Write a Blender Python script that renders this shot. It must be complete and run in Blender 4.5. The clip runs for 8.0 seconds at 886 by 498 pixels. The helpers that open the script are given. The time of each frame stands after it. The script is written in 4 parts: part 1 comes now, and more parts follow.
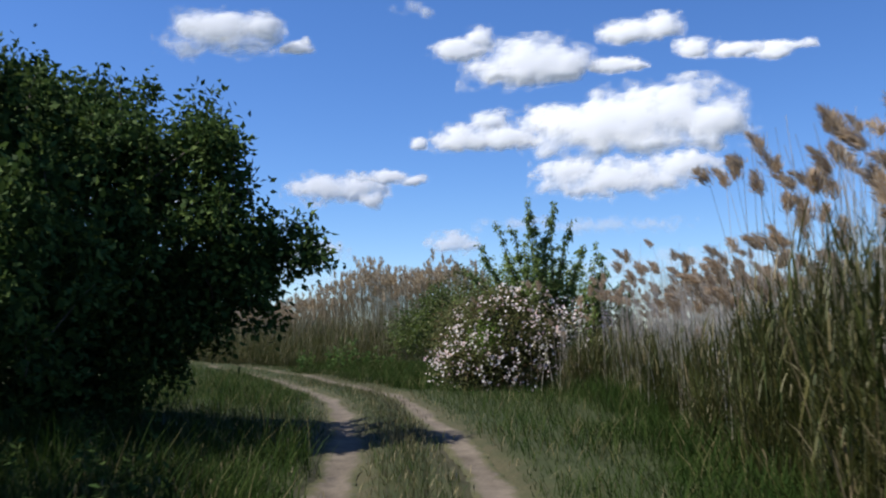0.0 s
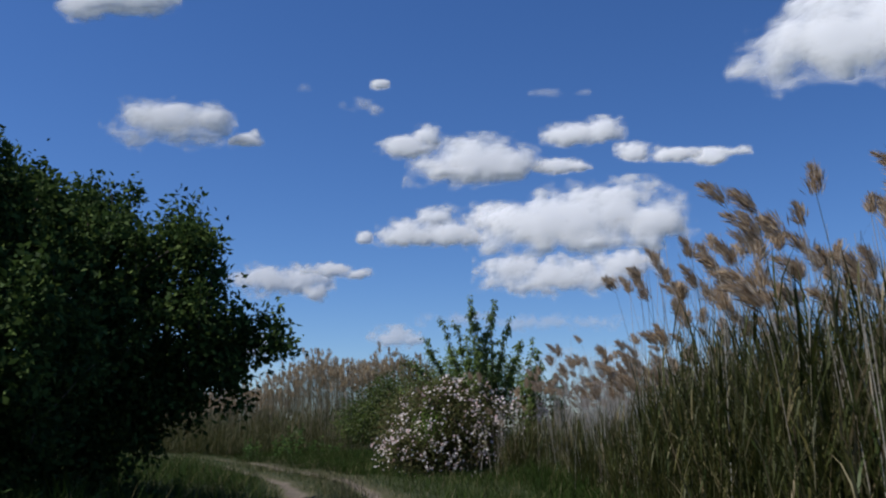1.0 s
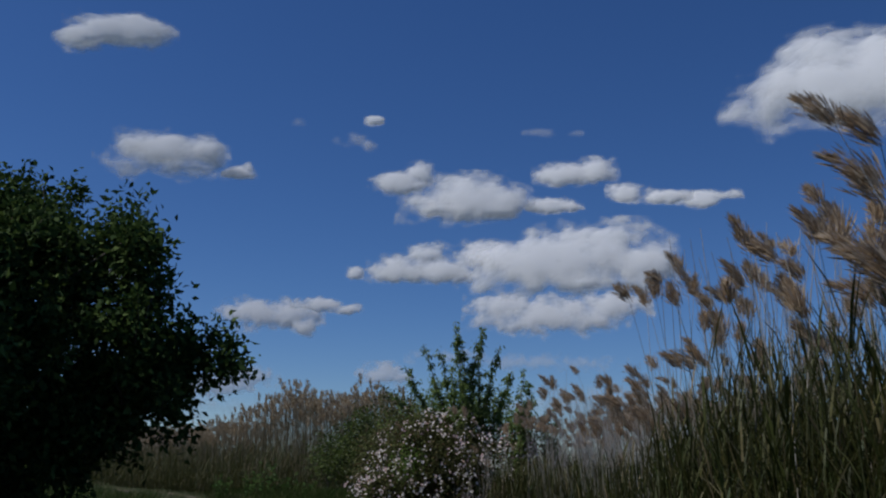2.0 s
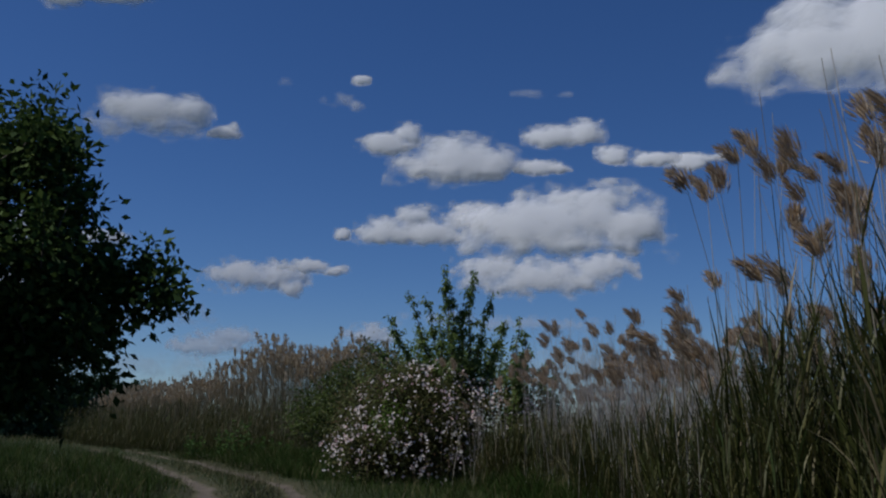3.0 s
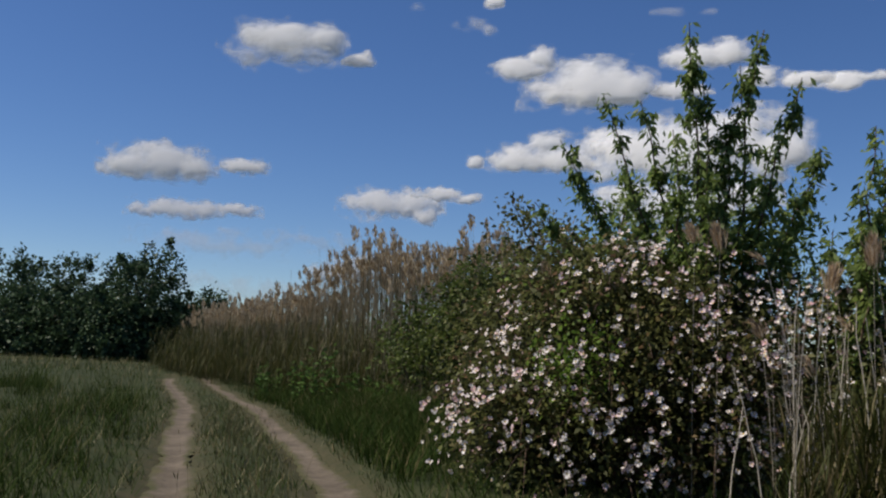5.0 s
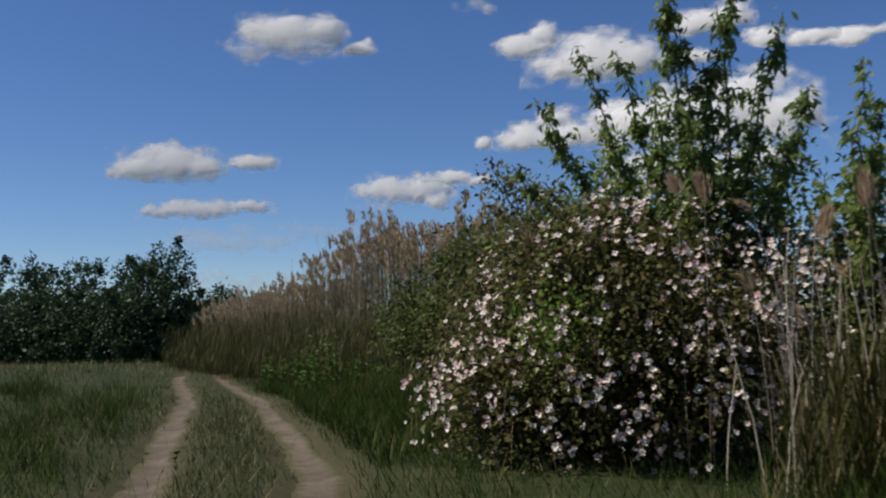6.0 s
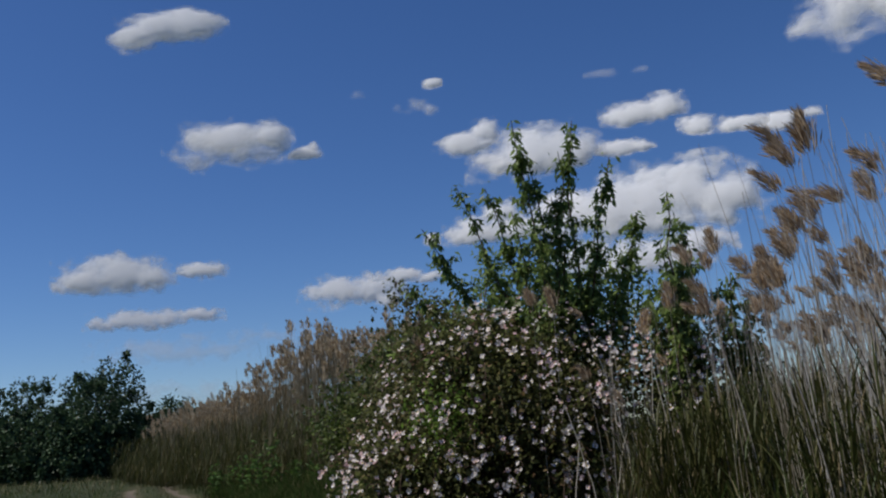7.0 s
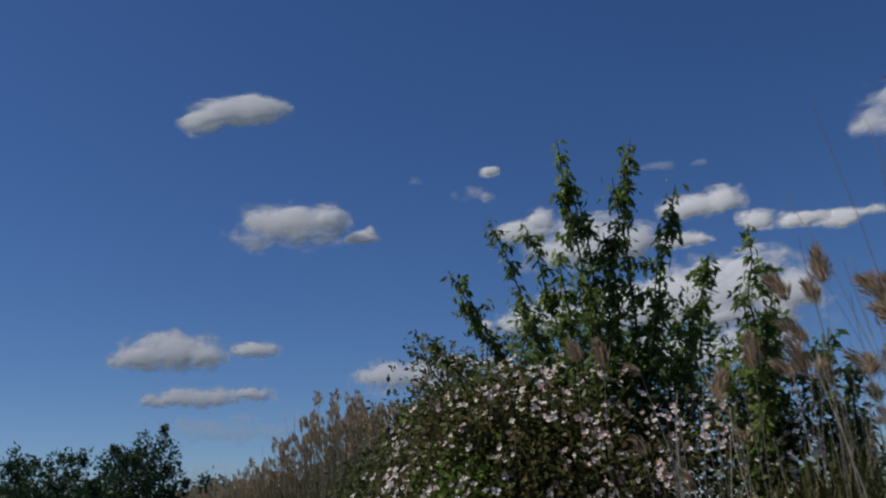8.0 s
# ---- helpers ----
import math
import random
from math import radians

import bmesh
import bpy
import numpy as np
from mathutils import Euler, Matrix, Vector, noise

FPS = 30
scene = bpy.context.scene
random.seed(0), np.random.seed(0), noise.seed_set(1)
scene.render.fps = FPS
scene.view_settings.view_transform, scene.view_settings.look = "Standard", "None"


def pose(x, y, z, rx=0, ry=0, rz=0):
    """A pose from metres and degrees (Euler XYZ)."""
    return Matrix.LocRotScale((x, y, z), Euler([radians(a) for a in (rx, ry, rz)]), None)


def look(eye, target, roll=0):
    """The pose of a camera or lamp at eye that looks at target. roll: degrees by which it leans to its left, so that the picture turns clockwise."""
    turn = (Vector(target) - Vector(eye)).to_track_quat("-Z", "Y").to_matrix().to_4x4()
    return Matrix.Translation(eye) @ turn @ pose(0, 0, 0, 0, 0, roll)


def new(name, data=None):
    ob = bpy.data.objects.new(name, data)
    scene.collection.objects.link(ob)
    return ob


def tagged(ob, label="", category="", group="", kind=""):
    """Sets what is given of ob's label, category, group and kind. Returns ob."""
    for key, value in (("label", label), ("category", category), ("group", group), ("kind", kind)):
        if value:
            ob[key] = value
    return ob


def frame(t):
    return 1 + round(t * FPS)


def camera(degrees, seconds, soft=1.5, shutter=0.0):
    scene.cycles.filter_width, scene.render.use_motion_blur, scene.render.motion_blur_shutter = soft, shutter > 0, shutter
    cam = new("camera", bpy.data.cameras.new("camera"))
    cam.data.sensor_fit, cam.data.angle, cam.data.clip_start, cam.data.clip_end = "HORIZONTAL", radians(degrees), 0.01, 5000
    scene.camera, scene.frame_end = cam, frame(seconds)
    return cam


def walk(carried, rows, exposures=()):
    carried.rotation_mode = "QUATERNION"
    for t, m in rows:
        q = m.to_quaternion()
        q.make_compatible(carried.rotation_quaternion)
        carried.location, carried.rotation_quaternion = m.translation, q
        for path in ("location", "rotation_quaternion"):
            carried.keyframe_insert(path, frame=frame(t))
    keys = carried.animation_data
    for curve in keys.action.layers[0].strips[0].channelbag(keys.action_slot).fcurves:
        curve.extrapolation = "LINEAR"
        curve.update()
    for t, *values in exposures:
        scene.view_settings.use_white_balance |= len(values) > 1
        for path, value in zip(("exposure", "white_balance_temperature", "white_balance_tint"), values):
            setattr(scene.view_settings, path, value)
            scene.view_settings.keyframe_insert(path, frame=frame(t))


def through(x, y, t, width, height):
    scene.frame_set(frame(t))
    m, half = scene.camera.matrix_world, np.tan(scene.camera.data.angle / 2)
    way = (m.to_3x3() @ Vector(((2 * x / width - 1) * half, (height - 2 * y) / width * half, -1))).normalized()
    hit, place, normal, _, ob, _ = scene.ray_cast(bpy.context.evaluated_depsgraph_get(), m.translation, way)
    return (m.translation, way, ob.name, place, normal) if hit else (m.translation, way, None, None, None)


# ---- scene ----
cam = camera(50.83, 8.0, soft=2.1, shutter=0.16)
walk(cam, [
    (0.0, look((0.27, 3.67, 1.53), (-0.842, 13.567, 2.446), -1.1)),
    (0.2, look((0.29, 2.02, 1.40), (-0.663, 11.926, 2.410), -1.0)),
    (0.5, look((0.21, 0.20, 1.28), (-0.508, 10.110, 2.445), -1.7)),
    (1.0, look((0.35, 1.65, 1.29), (-0.143, 11.457, 3.202), -0.4)),
    (2.3, look((0.39, 4.66, 1.30), (-0.005, 14.380, 3.608), 0.8)),
    (2.5, look((0.24, 5.40, 1.32), (-0.114, 15.152, 3.505), 0.6)),
    (3.0, look((0.30, 6.51, 1.25), (0.043, 16.322, 3.156), 0.8)),
    (3.5, look((0.18, 8.60, 1.35), (0.025, 18.434, 3.149), 2.4)),
    (3.7, look((0.12, 10.66, 1.40), (-0.108, 20.523, 3.013), 1.6)),
    (4.0, look((-0.56, 14.12, 1.45), (-0.878, 24.025, 2.758), 3.1)),
    (4.2, look((-0.84, 15.72, 1.42), (-1.643, 25.633, 2.456), 3.3)),
    (4.5, look((-1.07, 17.38, 1.42), (-2.364, 27.253, 2.327), 1.5)),
    (4.7, look((-1.20, 17.89, 1.46), (-2.717, 27.715, 2.577), 2.4)),
    (5.8, look((-1.08, 19.83, 1.42), (-3.153, 29.551, 2.499), -0.1)),
    (6.0, look((-0.85, 19.17, 1.37), (-2.668, 28.960, 2.309), -1.6)),
    (6.2, look((-0.64, 18.08, 1.38), (-2.156, 27.867, 2.798), -0.4)),
    (6.5, look((-0.14, 17.30, 1.35), (-1.458, 27.081, 2.976), -2.6)),
    (7.0, look((0.18, 17.10, 1.26), (-1.050, 26.834, 3.194), -5.0)),
    (7.5, look((0.19, 17.35, 1.16), (-0.974, 27.040, 3.341), -1.5)),
    (8.0, look((0.15, 19.30, 1.17), (-1.554, 28.725, 4.044), -2.5)),
], exposures=((0.0, 0.6, 6250, 10), (0.5, 0.27, 6300, 10), (1.0, 0.03, 6150, 10), (2.5, -0.78, 5950, 10), (3.5, -0.67, 6000, 10), (4.0, -0.33, 6450, 10), (4.5, -0.07, 6850, 10), (6.0, -0.02, 6900, 10), (6.5, -0.05, 6750, 10), (7.0, -0.25, 6350, 10), (8.0, -0.55, 6400, 10)))

# world, sun
SUN_WAY = Vector((-0.78, -0.16, 1.18)).normalized()
world = bpy.data.worlds.new("sky")
scene.world = world
world.use_nodes = True
wn = world.node_tree
sky = wn.nodes.new("ShaderNodeTexSky")
sky.sky_type, sky.sun_disc = "NISHITA", False
sky.sun_elevation = math.asin(SUN_WAY.z)
sky.sun_rotation = math.atan2(SUN_WAY.x, SUN_WAY.y)
sky.air_density, sky.dust_density, sky.ozone_density = 1.3, 3.0, 5.0
sky.altitude = 3500
deep = wn.nodes.new("ShaderNodeHueSaturation")
deep.inputs["Hue"].default_value = 0.509
deep.inputs["Saturation"].default_value = 1.17
wn.links.new(sky.outputs[0], deep.inputs["Color"])
wn.links.new(deep.outputs[0], wn.nodes["Background"].inputs[0])
wn.nodes["Background"].inputs[1].default_value = 0.101
sun = new("sun", bpy.data.lights.new("sun", "SUN"))
sun.data.energy, sun.data.angle, sun.data.color = 5.0, radians(0.6), (1.0, 0.945, 0.855)
sun.matrix_world = look(SUN_WAY * 200, (0, 0, 0))

rng = np.random.default_rng(7)


# ---------------------------------------------------------------- materials
def material(name):
    m = bpy.data.materials.new(name)
    m.use_nodes = True
    return m, m.node_tree.nodes, m.node_tree.links, m.node_tree.nodes["Principled BSDF"]


def ramp_of(nodes, links, source, stops):
    r = nodes.new("ShaderNodeValToRGB")
    while len(r.color_ramp.elements) < len(stops):
        r.color_ramp.elements.new(0.5)
    for e, (p, c) in zip(r.color_ramp.elements, stops):
        e.position, e.color = p, (*c, 1)
    links.new(source, r.inputs[0])
    return r


def noise_tex(nodes, links, scale, detail=4, rough=0.6, coords="Object"):
    co = nodes.new("ShaderNodeTexCoord")
    n = nodes.new("ShaderNodeTexNoise")
    n.inputs["Scale"].default_value = scale
    n.inputs["Detail"].default_value = detail
    n.inputs["Roughness"].default_value = rough
    links.new(co.outputs[coords], n.inputs["Vector"])
    return n


def foliage(name, stops, through=0.3, rough=0.5, patch=0.5, gloss=0.15):
    """Leaf or stem matter: its tone varies from piece to piece and, gently, from patch to patch."""
    m, nodes, links, b = material(name)
    g = nodes.new("ShaderNodeNewGeometry")
    n = noise_tex(nodes, links, 0.9, 2)
    mix = nodes.new("ShaderNodeMath")
    mix.operation = "MULTIPLY_ADD"
    links.new(n.outputs["Fac"], mix.inputs[0])
    mix.inputs[1].default_value = patch
    sub = nodes.new("ShaderNodeMath")
    sub.operation = "MULTIPLY_ADD"
    links.new(g.outputs["Random Per Island"], sub.inputs[0])
    sub.inputs[1].default_value = 1.0
    sub.inputs[2].default_value = -patch / 2
    links.new(sub.outputs[0], mix.inputs[2])
    r = ramp_of(nodes, links, mix.outputs[0], stops)
    links.new(r.outputs[0], b.inputs["Base Color"])
    b.inputs["Roughness"].default_value = rough
    b.inputs["Specular IOR Level"].default_value = gloss
    if through:
        t = nodes.new("ShaderNodeBsdfTranslucent")
        links.new(r.outputs[0], t.inputs[0])
        s = nodes.new("ShaderNodeMixShader")
        s.inputs[0].default_value = through
        links.new(b.outputs[0], s.inputs[1])
        links.new(t.outputs[0], s.inputs[2])
        links.new(s.outputs[0], nodes["Material Output"].inputs[0])
    return m


def bark(name, dark, light):
    m, nodes, links, b = material(name)
    n = noise_tex(nodes, links, 18, 6, 0.7)
    r = ramp_of(nodes, links, n.outputs["Fac"], [(0.3, dark), (0.7, light)])
    links.new(r.outputs[0], b.inputs["Base Color"])
    b.inputs["Roughness"].default_value = 0.85
    bump = nodes.new("ShaderNodeBump")
    bump.inputs["Strength"].default_value = 0.5
    links.new(n.outputs["Fac"], bump.inputs["Height"])
    links.new(bump.outputs[0], b.inputs["Normal"])
    return m


def soil(name, dark, light, scale):
    m, nodes, links, b = material(name)
    n = noise_tex(nodes, links, scale, 8, 0.65)
    n2 = noise_tex(nodes, links, scale * 14, 4, 0.6)
    add = nodes.new("ShaderNodeMath")
    add.operation = "MULTIPLY_ADD"
    links.new(n2.outputs["Fac"], add.inputs[0])
    add.inputs[1].default_value = 0.45
    links.new(n.outputs["Fac"], add.inputs[2])
    r = ramp_of(nodes, links, add.outputs[0], [(0.45, dark), (0.95, light)])
    links.new(r.outputs[0], b.inputs["Base Color"])
    b.inputs["Roughness"].default_value = 0.95
    b.inputs["Specular IOR Level"].default_value = 0.15
    bump = nodes.new("ShaderNodeBump")
    bump.inputs["Strength"].default_value = 0.6
    bump.inputs["Distance"].default_value = 0.04
    links.new(add.outputs[0], bump.inputs["Height"])
    links.new(bump.outputs[0], b.inputs["Normal"])
    return m


M_TREE = foliage("dark_tree_leaf", [(0.0, (0.022, 0.042, 0.012)), (0.55, (0.045, 0.08, 0.021)), (1.0, (0.105, 0.15, 0.038))], 0.22, 0.7, gloss=0.06)
M_SAPLING = foliage("young_leaf", [(0.0, (0.082, 0.13, 0.034)), (0.5, (0.16, 0.225, 0.06)), (1.0, (0.28, 0.355, 0.11))], 0.55, 0.45, gloss=0.3)
M_ROSE_LEAF = foliage("rose_leaf", [(0.0, (0.045, 0.05, 0.018)), (0.5, (0.108, 0.118, 0.042)), (0.85, (0.165, 0.178, 0.06)), (1.0, (0.2, 0.125, 0.072))], 0.45)
M_FRESH = foliage("fresh_leaf", [(0.0, (0.09, 0.16, 0.025)), (1.0, (0.19, 0.29, 0.05))], 0.5)
M_SHRUB = foliage("shrub_leaf", [(0.0, (0.038, 0.058, 0.014)), (0.6, (0.078, 0.108, 0.026)), (1.0, (0.135, 0.17, 0.042))], 0.35)
M_FAR_LEAF = foliage("far_leaf", [(0.0, (0.025, 0.05, 0.025)), (1.0, (0.06, 0.1, 0.045))], 0.2)
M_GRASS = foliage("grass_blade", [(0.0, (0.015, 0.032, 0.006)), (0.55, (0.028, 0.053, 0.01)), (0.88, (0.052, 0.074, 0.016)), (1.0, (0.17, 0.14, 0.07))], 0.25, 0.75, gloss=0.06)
M_DRY_GRASS = foliage("dry_grass", [(0.0, (0.06, 0.07, 0.024)), (0.5, (0.13, 0.12, 0.055)), (1.0, (0.28, 0.235, 0.13))], 0.25)
M_CANE = foliage("reed_cane", [(0.0, (0.3, 0.25, 0.18)), (0.5, (0.54, 0.48, 0.39)), (1.0, (0.74, 0.69, 0.61))], 0.15)
M_GREEN_CANE = foliage("green_cane", [(0.0, (0.05, 0.062, 0.022)), (0.55, (0.11, 0.12, 0.05)), (1.0, (0.27, 0.25, 0.15))], 0.15)
M_BLEACHED = foliage("bleached_cane", [(0.0, (0.55, 0.5, 0.45)), (0.5, (0.72, 0.68, 0.63)), (1.0, (0.84, 0.81, 0.77))], 0.3)
M_REED_LEAF = foliage("reed_leaf", [(0.0, (0.03, 0.05, 0.014)), (0.55, (0.062, 0.085, 0.026)), (0.85, (0.13, 0.125, 0.05)), (1.0, (0.3, 0.26, 0.16))], 0.25)
M_SHOOT = foliage("reed_shoot", [(0.0, (0.03, 0.037, 0.009)), (0.55, (0.058, 0.068, 0.017)), (0.88, (0.108, 0.1, 0.032)), (1.0, (0.26, 0.205, 0.12))], 0.3)
M_PLUME = foliage("reed_plume", [(0.0, (0.29, 0.205, 0.125)), (0.5, (0.51, 0.385, 0.255)), (1.0, (0.74, 0.62, 0.47))], 0.5, 0.85, gloss=0.05)
M_PETAL = foliage("petal", [(0.0, (0.82, 0.65, 0.66)), (0.4, (0.86, 0.79, 0.77)), (1.0, (0.88, 0.83, 0.79))], 0.3, 0.6)
M_PINK = foliage("pink_petal", [(0.0, (0.7, 0.4, 0.44)), (0.5, (0.82, 0.62, 0.63)), (1.0, (0.86, 0.78, 0.76))], 0.3, 0.6)
# colours of the distant reed stand: canes darker than those of the near bed
M_FAR_CANE = foliage("far_reed_cane", [(0.0, (0.105, 0.092, 0.05)), (0.5, (0.21, 0.18, 0.105)), (1.0, (0.47, 0.41, 0.29))], 0.1)
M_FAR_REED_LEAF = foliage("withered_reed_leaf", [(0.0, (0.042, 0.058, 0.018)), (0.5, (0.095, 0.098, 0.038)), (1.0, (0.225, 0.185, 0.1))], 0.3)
M_FAR_PLUME = foliage("far_reed_plume", [(0.0, (0.25, 0.175, 0.095)), (0.5, (0.45, 0.34, 0.205)), (1.0, (0.78, 0.68, 0.51))], 0.45, 0.85, gloss=0.05)
M_STAMEN = foliage("stamen", [(0.0, (0.55, 0.38, 0.06)), (1.0, (0.7, 0.5, 0.1))], 0.0)
M_BARK = bark("tree_bark", (0.05, 0.04, 0.03), (0.16, 0.13, 0.1))
M_TWIG = bark("twig_bark", (0.06, 0.035, 0.025), (0.16, 0.1, 0.07))
M_PATH = soil("track_earth", (0.055, 0.045, 0.033), (0.165, 0.135, 0.103), 1.6)


def worn_edges(m):
    """Lets the bare earth of a rut give way to turf in ragged patches near its sides."""
    nodes, links, b = m.node_tree.nodes, m.node_tree.links, m.node_tree.nodes["Principled BSDF"]
    earth = b.inputs["Base Color"].links[0].from_socket
    at = nodes.new("ShaderNodeAttribute")
    at.attribute_name = "edge"
    n = noise_tex(nodes, links, 5.5, 6, 0.7)
    add = nodes.new("ShaderNodeMath")
    add.operation = "MULTIPLY_ADD"
    links.new(n.outputs["Fac"], add.inputs[0])
    add.inputs[1].default_value = 1.5
    links.new(at.outputs["Fac"], add.inputs[2])
    fade = nodes.new("ShaderNodeMapRange")
    fade.inputs[1].default_value, fade.inputs[2].default_value = 1.15, 1.55
    links.new(add.outputs[0], fade.inputs[0])
    turf = ramp_of(nodes, links, n.outputs["Fac"], [(0.3, (0.022, 0.036, 0.011)), (0.7, (0.1, 0.085, 0.045))])
    mix = nodes.new("ShaderNodeMix")
    mix.data_type = "RGBA"
    links.new(fade.outputs[0], mix.inputs[0])
    for socket in mix.inputs:
        if socket.type == "RGBA" and socket.name == "A" and not socket.is_linked:
            links.new(earth, socket)
        if socket.type == "RGBA" and socket.name == "B" and not socket.is_linked:
            links.new(turf.outputs[0], socket)
    out = [o for o in mix.outputs if o.type == "RGBA"][0]
    links.new(out, b.inputs["Base Color"])


worn_edges(M_PATH)
M_GROUND = soil("meadow_ground", (0.016, 0.026, 0.009), (0.045, 0.05, 0.02), 0.7)


def worn_verge(m):
    """Brown trodden earth and dead stubble that shows through the turf beside the ruts."""
    nodes, links, b = m.node_tree.nodes, m.node_tree.links, m.node_tree.nodes["Principled BSDF"]
    turf = b.inputs["Base Color"].links[0].from_socket
    at = nodes.new("ShaderNodeAttribute")
    at.attribute_name = "worn"
    n = noise_tex(nodes, links, 2.3, 6, 0.7)
    mul = nodes.new("ShaderNodeMath")
    mul.operation = "MULTIPLY_ADD"
    links.new(n.outputs["Fac"], mul.inputs[0])
    mul.inputs[1].default_value = 1.3
    links.new(at.outputs["Fac"], mul.inputs[2])
    fade = nodes.new("ShaderNodeMapRange")
    fade.inputs[1].default_value, fade.inputs[2].default_value = 1.1, 1.75
    links.new(mul.outputs[0], fade.inputs[0])
    fine = noise_tex(nodes, links, 24, 5, 0.7)
    earth = ramp_of(nodes, links, fine.outputs["Fac"], [(0.3, (0.035, 0.032, 0.016)), (0.7, (0.09, 0.075, 0.043))])
    mix = nodes.new("ShaderNodeMixRGB")
    links.new(fade.outputs[0], mix.inputs[0])
    links.new(turf, mix.inputs[1])
    links.new(earth.outputs[0], mix.inputs[2])
    links.new(mix.outputs[0], b.inputs["Base Color"])


worn_verge(M_GROUND)


def cloud_mat():
    """White vapour: thick in the heart of a cloud, torn to wisps where its own density thins out."""
    m, nodes, links, _ = material("cloud_vapour")
    white = (0.94, 0.94, 0.95, 1)
    d, t = nodes.new("ShaderNodeBsdfDiffuse"), nodes.new("ShaderNodeBsdfTranslucent")
    d.inputs[0].default_value = t.inputs[0].default_value = white
    body = nodes.new("ShaderNodeMixShader")
    body.inputs[0].default_value = 0.58
    links.new(d.outputs[0], body.inputs[1])
    links.new(t.outputs[0], body.inputs[2])
    dens = nodes.new("ShaderNodeAttribute")
    dens.attribute_name = "vapour"
    n = noise_tex(nodes, links, 0.02, 8, 0.62)
    n.inputs["Distortion"].default_value = 0.6
    add = nodes.new("ShaderNodeMath")
    add.operation = "MULTIPLY_ADD"
    links.new(n.outputs["Fac"], add.inputs[0])
    add.inputs[1].default_value = 0.55
    links.new(dens.outputs["Fac"], add.inputs[2])
    r = nodes.new("ShaderNodeMapRange")
    r.interpolation_type = "SMOOTHSTEP"
    r.inputs[1].default_value, r.inputs[2].default_value = 0.34, 1.02
    links.new(add.outputs[0], r.inputs[0])
    bump = nodes.new("ShaderNodeBump")
    bump.inputs["Strength"].default_value = 0.12
    bump.inputs["Distance"].default_value = 9
    links.new(n.outputs["Fac"], bump.inputs["Height"])
    links.new(bump.outputs[0], d.inputs["Normal"])
    veil = nodes.new("ShaderNodeAttribute")
    veil.attribute_name = "veil"
    haze = nodes.new("ShaderNodeMath")
    haze.operation = "MULTIPLY"
    links.new(r.outputs[0], haze.inputs[0])
    links.new(veil.outputs["Fac"], haze.inputs[1])
    clear, thin = nodes.new("ShaderNodeBsdfTransparent"), nodes.new("ShaderNodeMixShader")
    links.new(haze.outputs[0], thin.inputs[0])
    links.new(clear.outputs[0], thin.inputs[1])
    links.new(body.outputs[0], thin.inputs[2])
    links.new(thin.outputs[0], nodes["Material Output"].inputs[0])
    return m


M_CLOUD = cloud_mat()


# ---------------------------------------------------------------- mesh helpers
def mesh_np(name, verts, faces, mats, index=None, smooth=False):
    """A mesh from arrays: verts (n, 3), faces (m, 3 or 4)."""
    verts, faces = np.asarray(verts, np.float32), np.asarray(faces, np.int32)
    me = bpy.data.meshes.new(name)
    m, k = faces.shape
    me.vertices.add(len(verts))
    me.vertices.foreach_set("co", verts.ravel())
    me.loops.add(m * k)
    me.loops.foreach_set("vertex_index", faces.ravel())
    me.polygons.add(m)
    me.polygons.foreach_set("loop_start", np.arange(0, m * k, k, dtype=np.int32))
    if index is not None:
        me.polygons.foreach_set("material_index", np.asarray(index, np.int32))
    if smooth:
        me.polygons.foreach_set("use_smooth", np.ones(m, bool))
    for mat in mats:
        me.materials.append(mat)
    me.update(calc_edges=True)
    return me


def part(name, me, parent, label="", kind=""):
    ob = new(name, me)
    ob.parent = parent
    return tagged(ob, label, kind=kind)


def base(name, place, label, category, group="", kind=""):
    ob = new(name)
    ob.empty_display_size = 0.2
    ob.location = place
    return tagged(ob, label, category, group, kind)


def unit(v):
    return v / np.maximum(np.linalg.norm(v, axis=-1, keepdims=True), 1e-9)


def join(*meshes):
    """Arrays of several (verts, faces) joined into one."""
    vs, fs, off = [], [], 0
    for v, f in meshes:
        vs.append(v)
        fs.append(f + off)
        off += len(v)
    return np.concatenate(vs), np.concatenate(fs)


def leaves(place, way, length, width, r, fold=0.25):
    """Pointed leaves, folded along the midrib: four corners each."""
    n = len(place)
    side = unit(np.cross(way, r.normal(size=(n, 3))))
    up = np.cross(side, way)
    length, width = np.broadcast_to(length, n)[:, None], np.broadcast_to(width, n)[:, None]
    mid = place + way * length * 0.45
    v = np.stack([place, mid + side * width / 2 + up * width * fold, place + way * length, mid - side * width / 2 + up * width * fold], 1)
    return v.reshape(-1, 3), np.arange(4 * n).reshape(n, 4)


def ribbons(root, way, bend, length, width, steps):
    """Blades that start along way and bow towards bend, tapering to a point."""
    n = len(root)
    side = unit(np.cross(way, bend + 1e-4))
    length, width = np.broadcast_to(length, n), np.broadcast_to(width, n)
    rows = []
    for k in range(steps + 1):
        t = k / steps
        c = root + way * (length * t)[:, None] + bend * (length * t * t)[:, None]
        w = (width * 0.5 * (1 - t ** 1.6) * (0.6 + 0.4 * min(1, t * 4)) + 0.0006)[:, None]
        rows += [c - side * w, c + side * w]
    v = np.stack(rows, 1)
    k = np.arange(steps)
    f = np.stack([2 * k, 2 * k + 1, 2 * k + 3, 2 * k + 2], 1)
    f = (f[None] + (np.arange(n) * (2 * steps + 2))[:, None, None]).reshape(-1, 4)
    return v.reshape(-1, 3), f


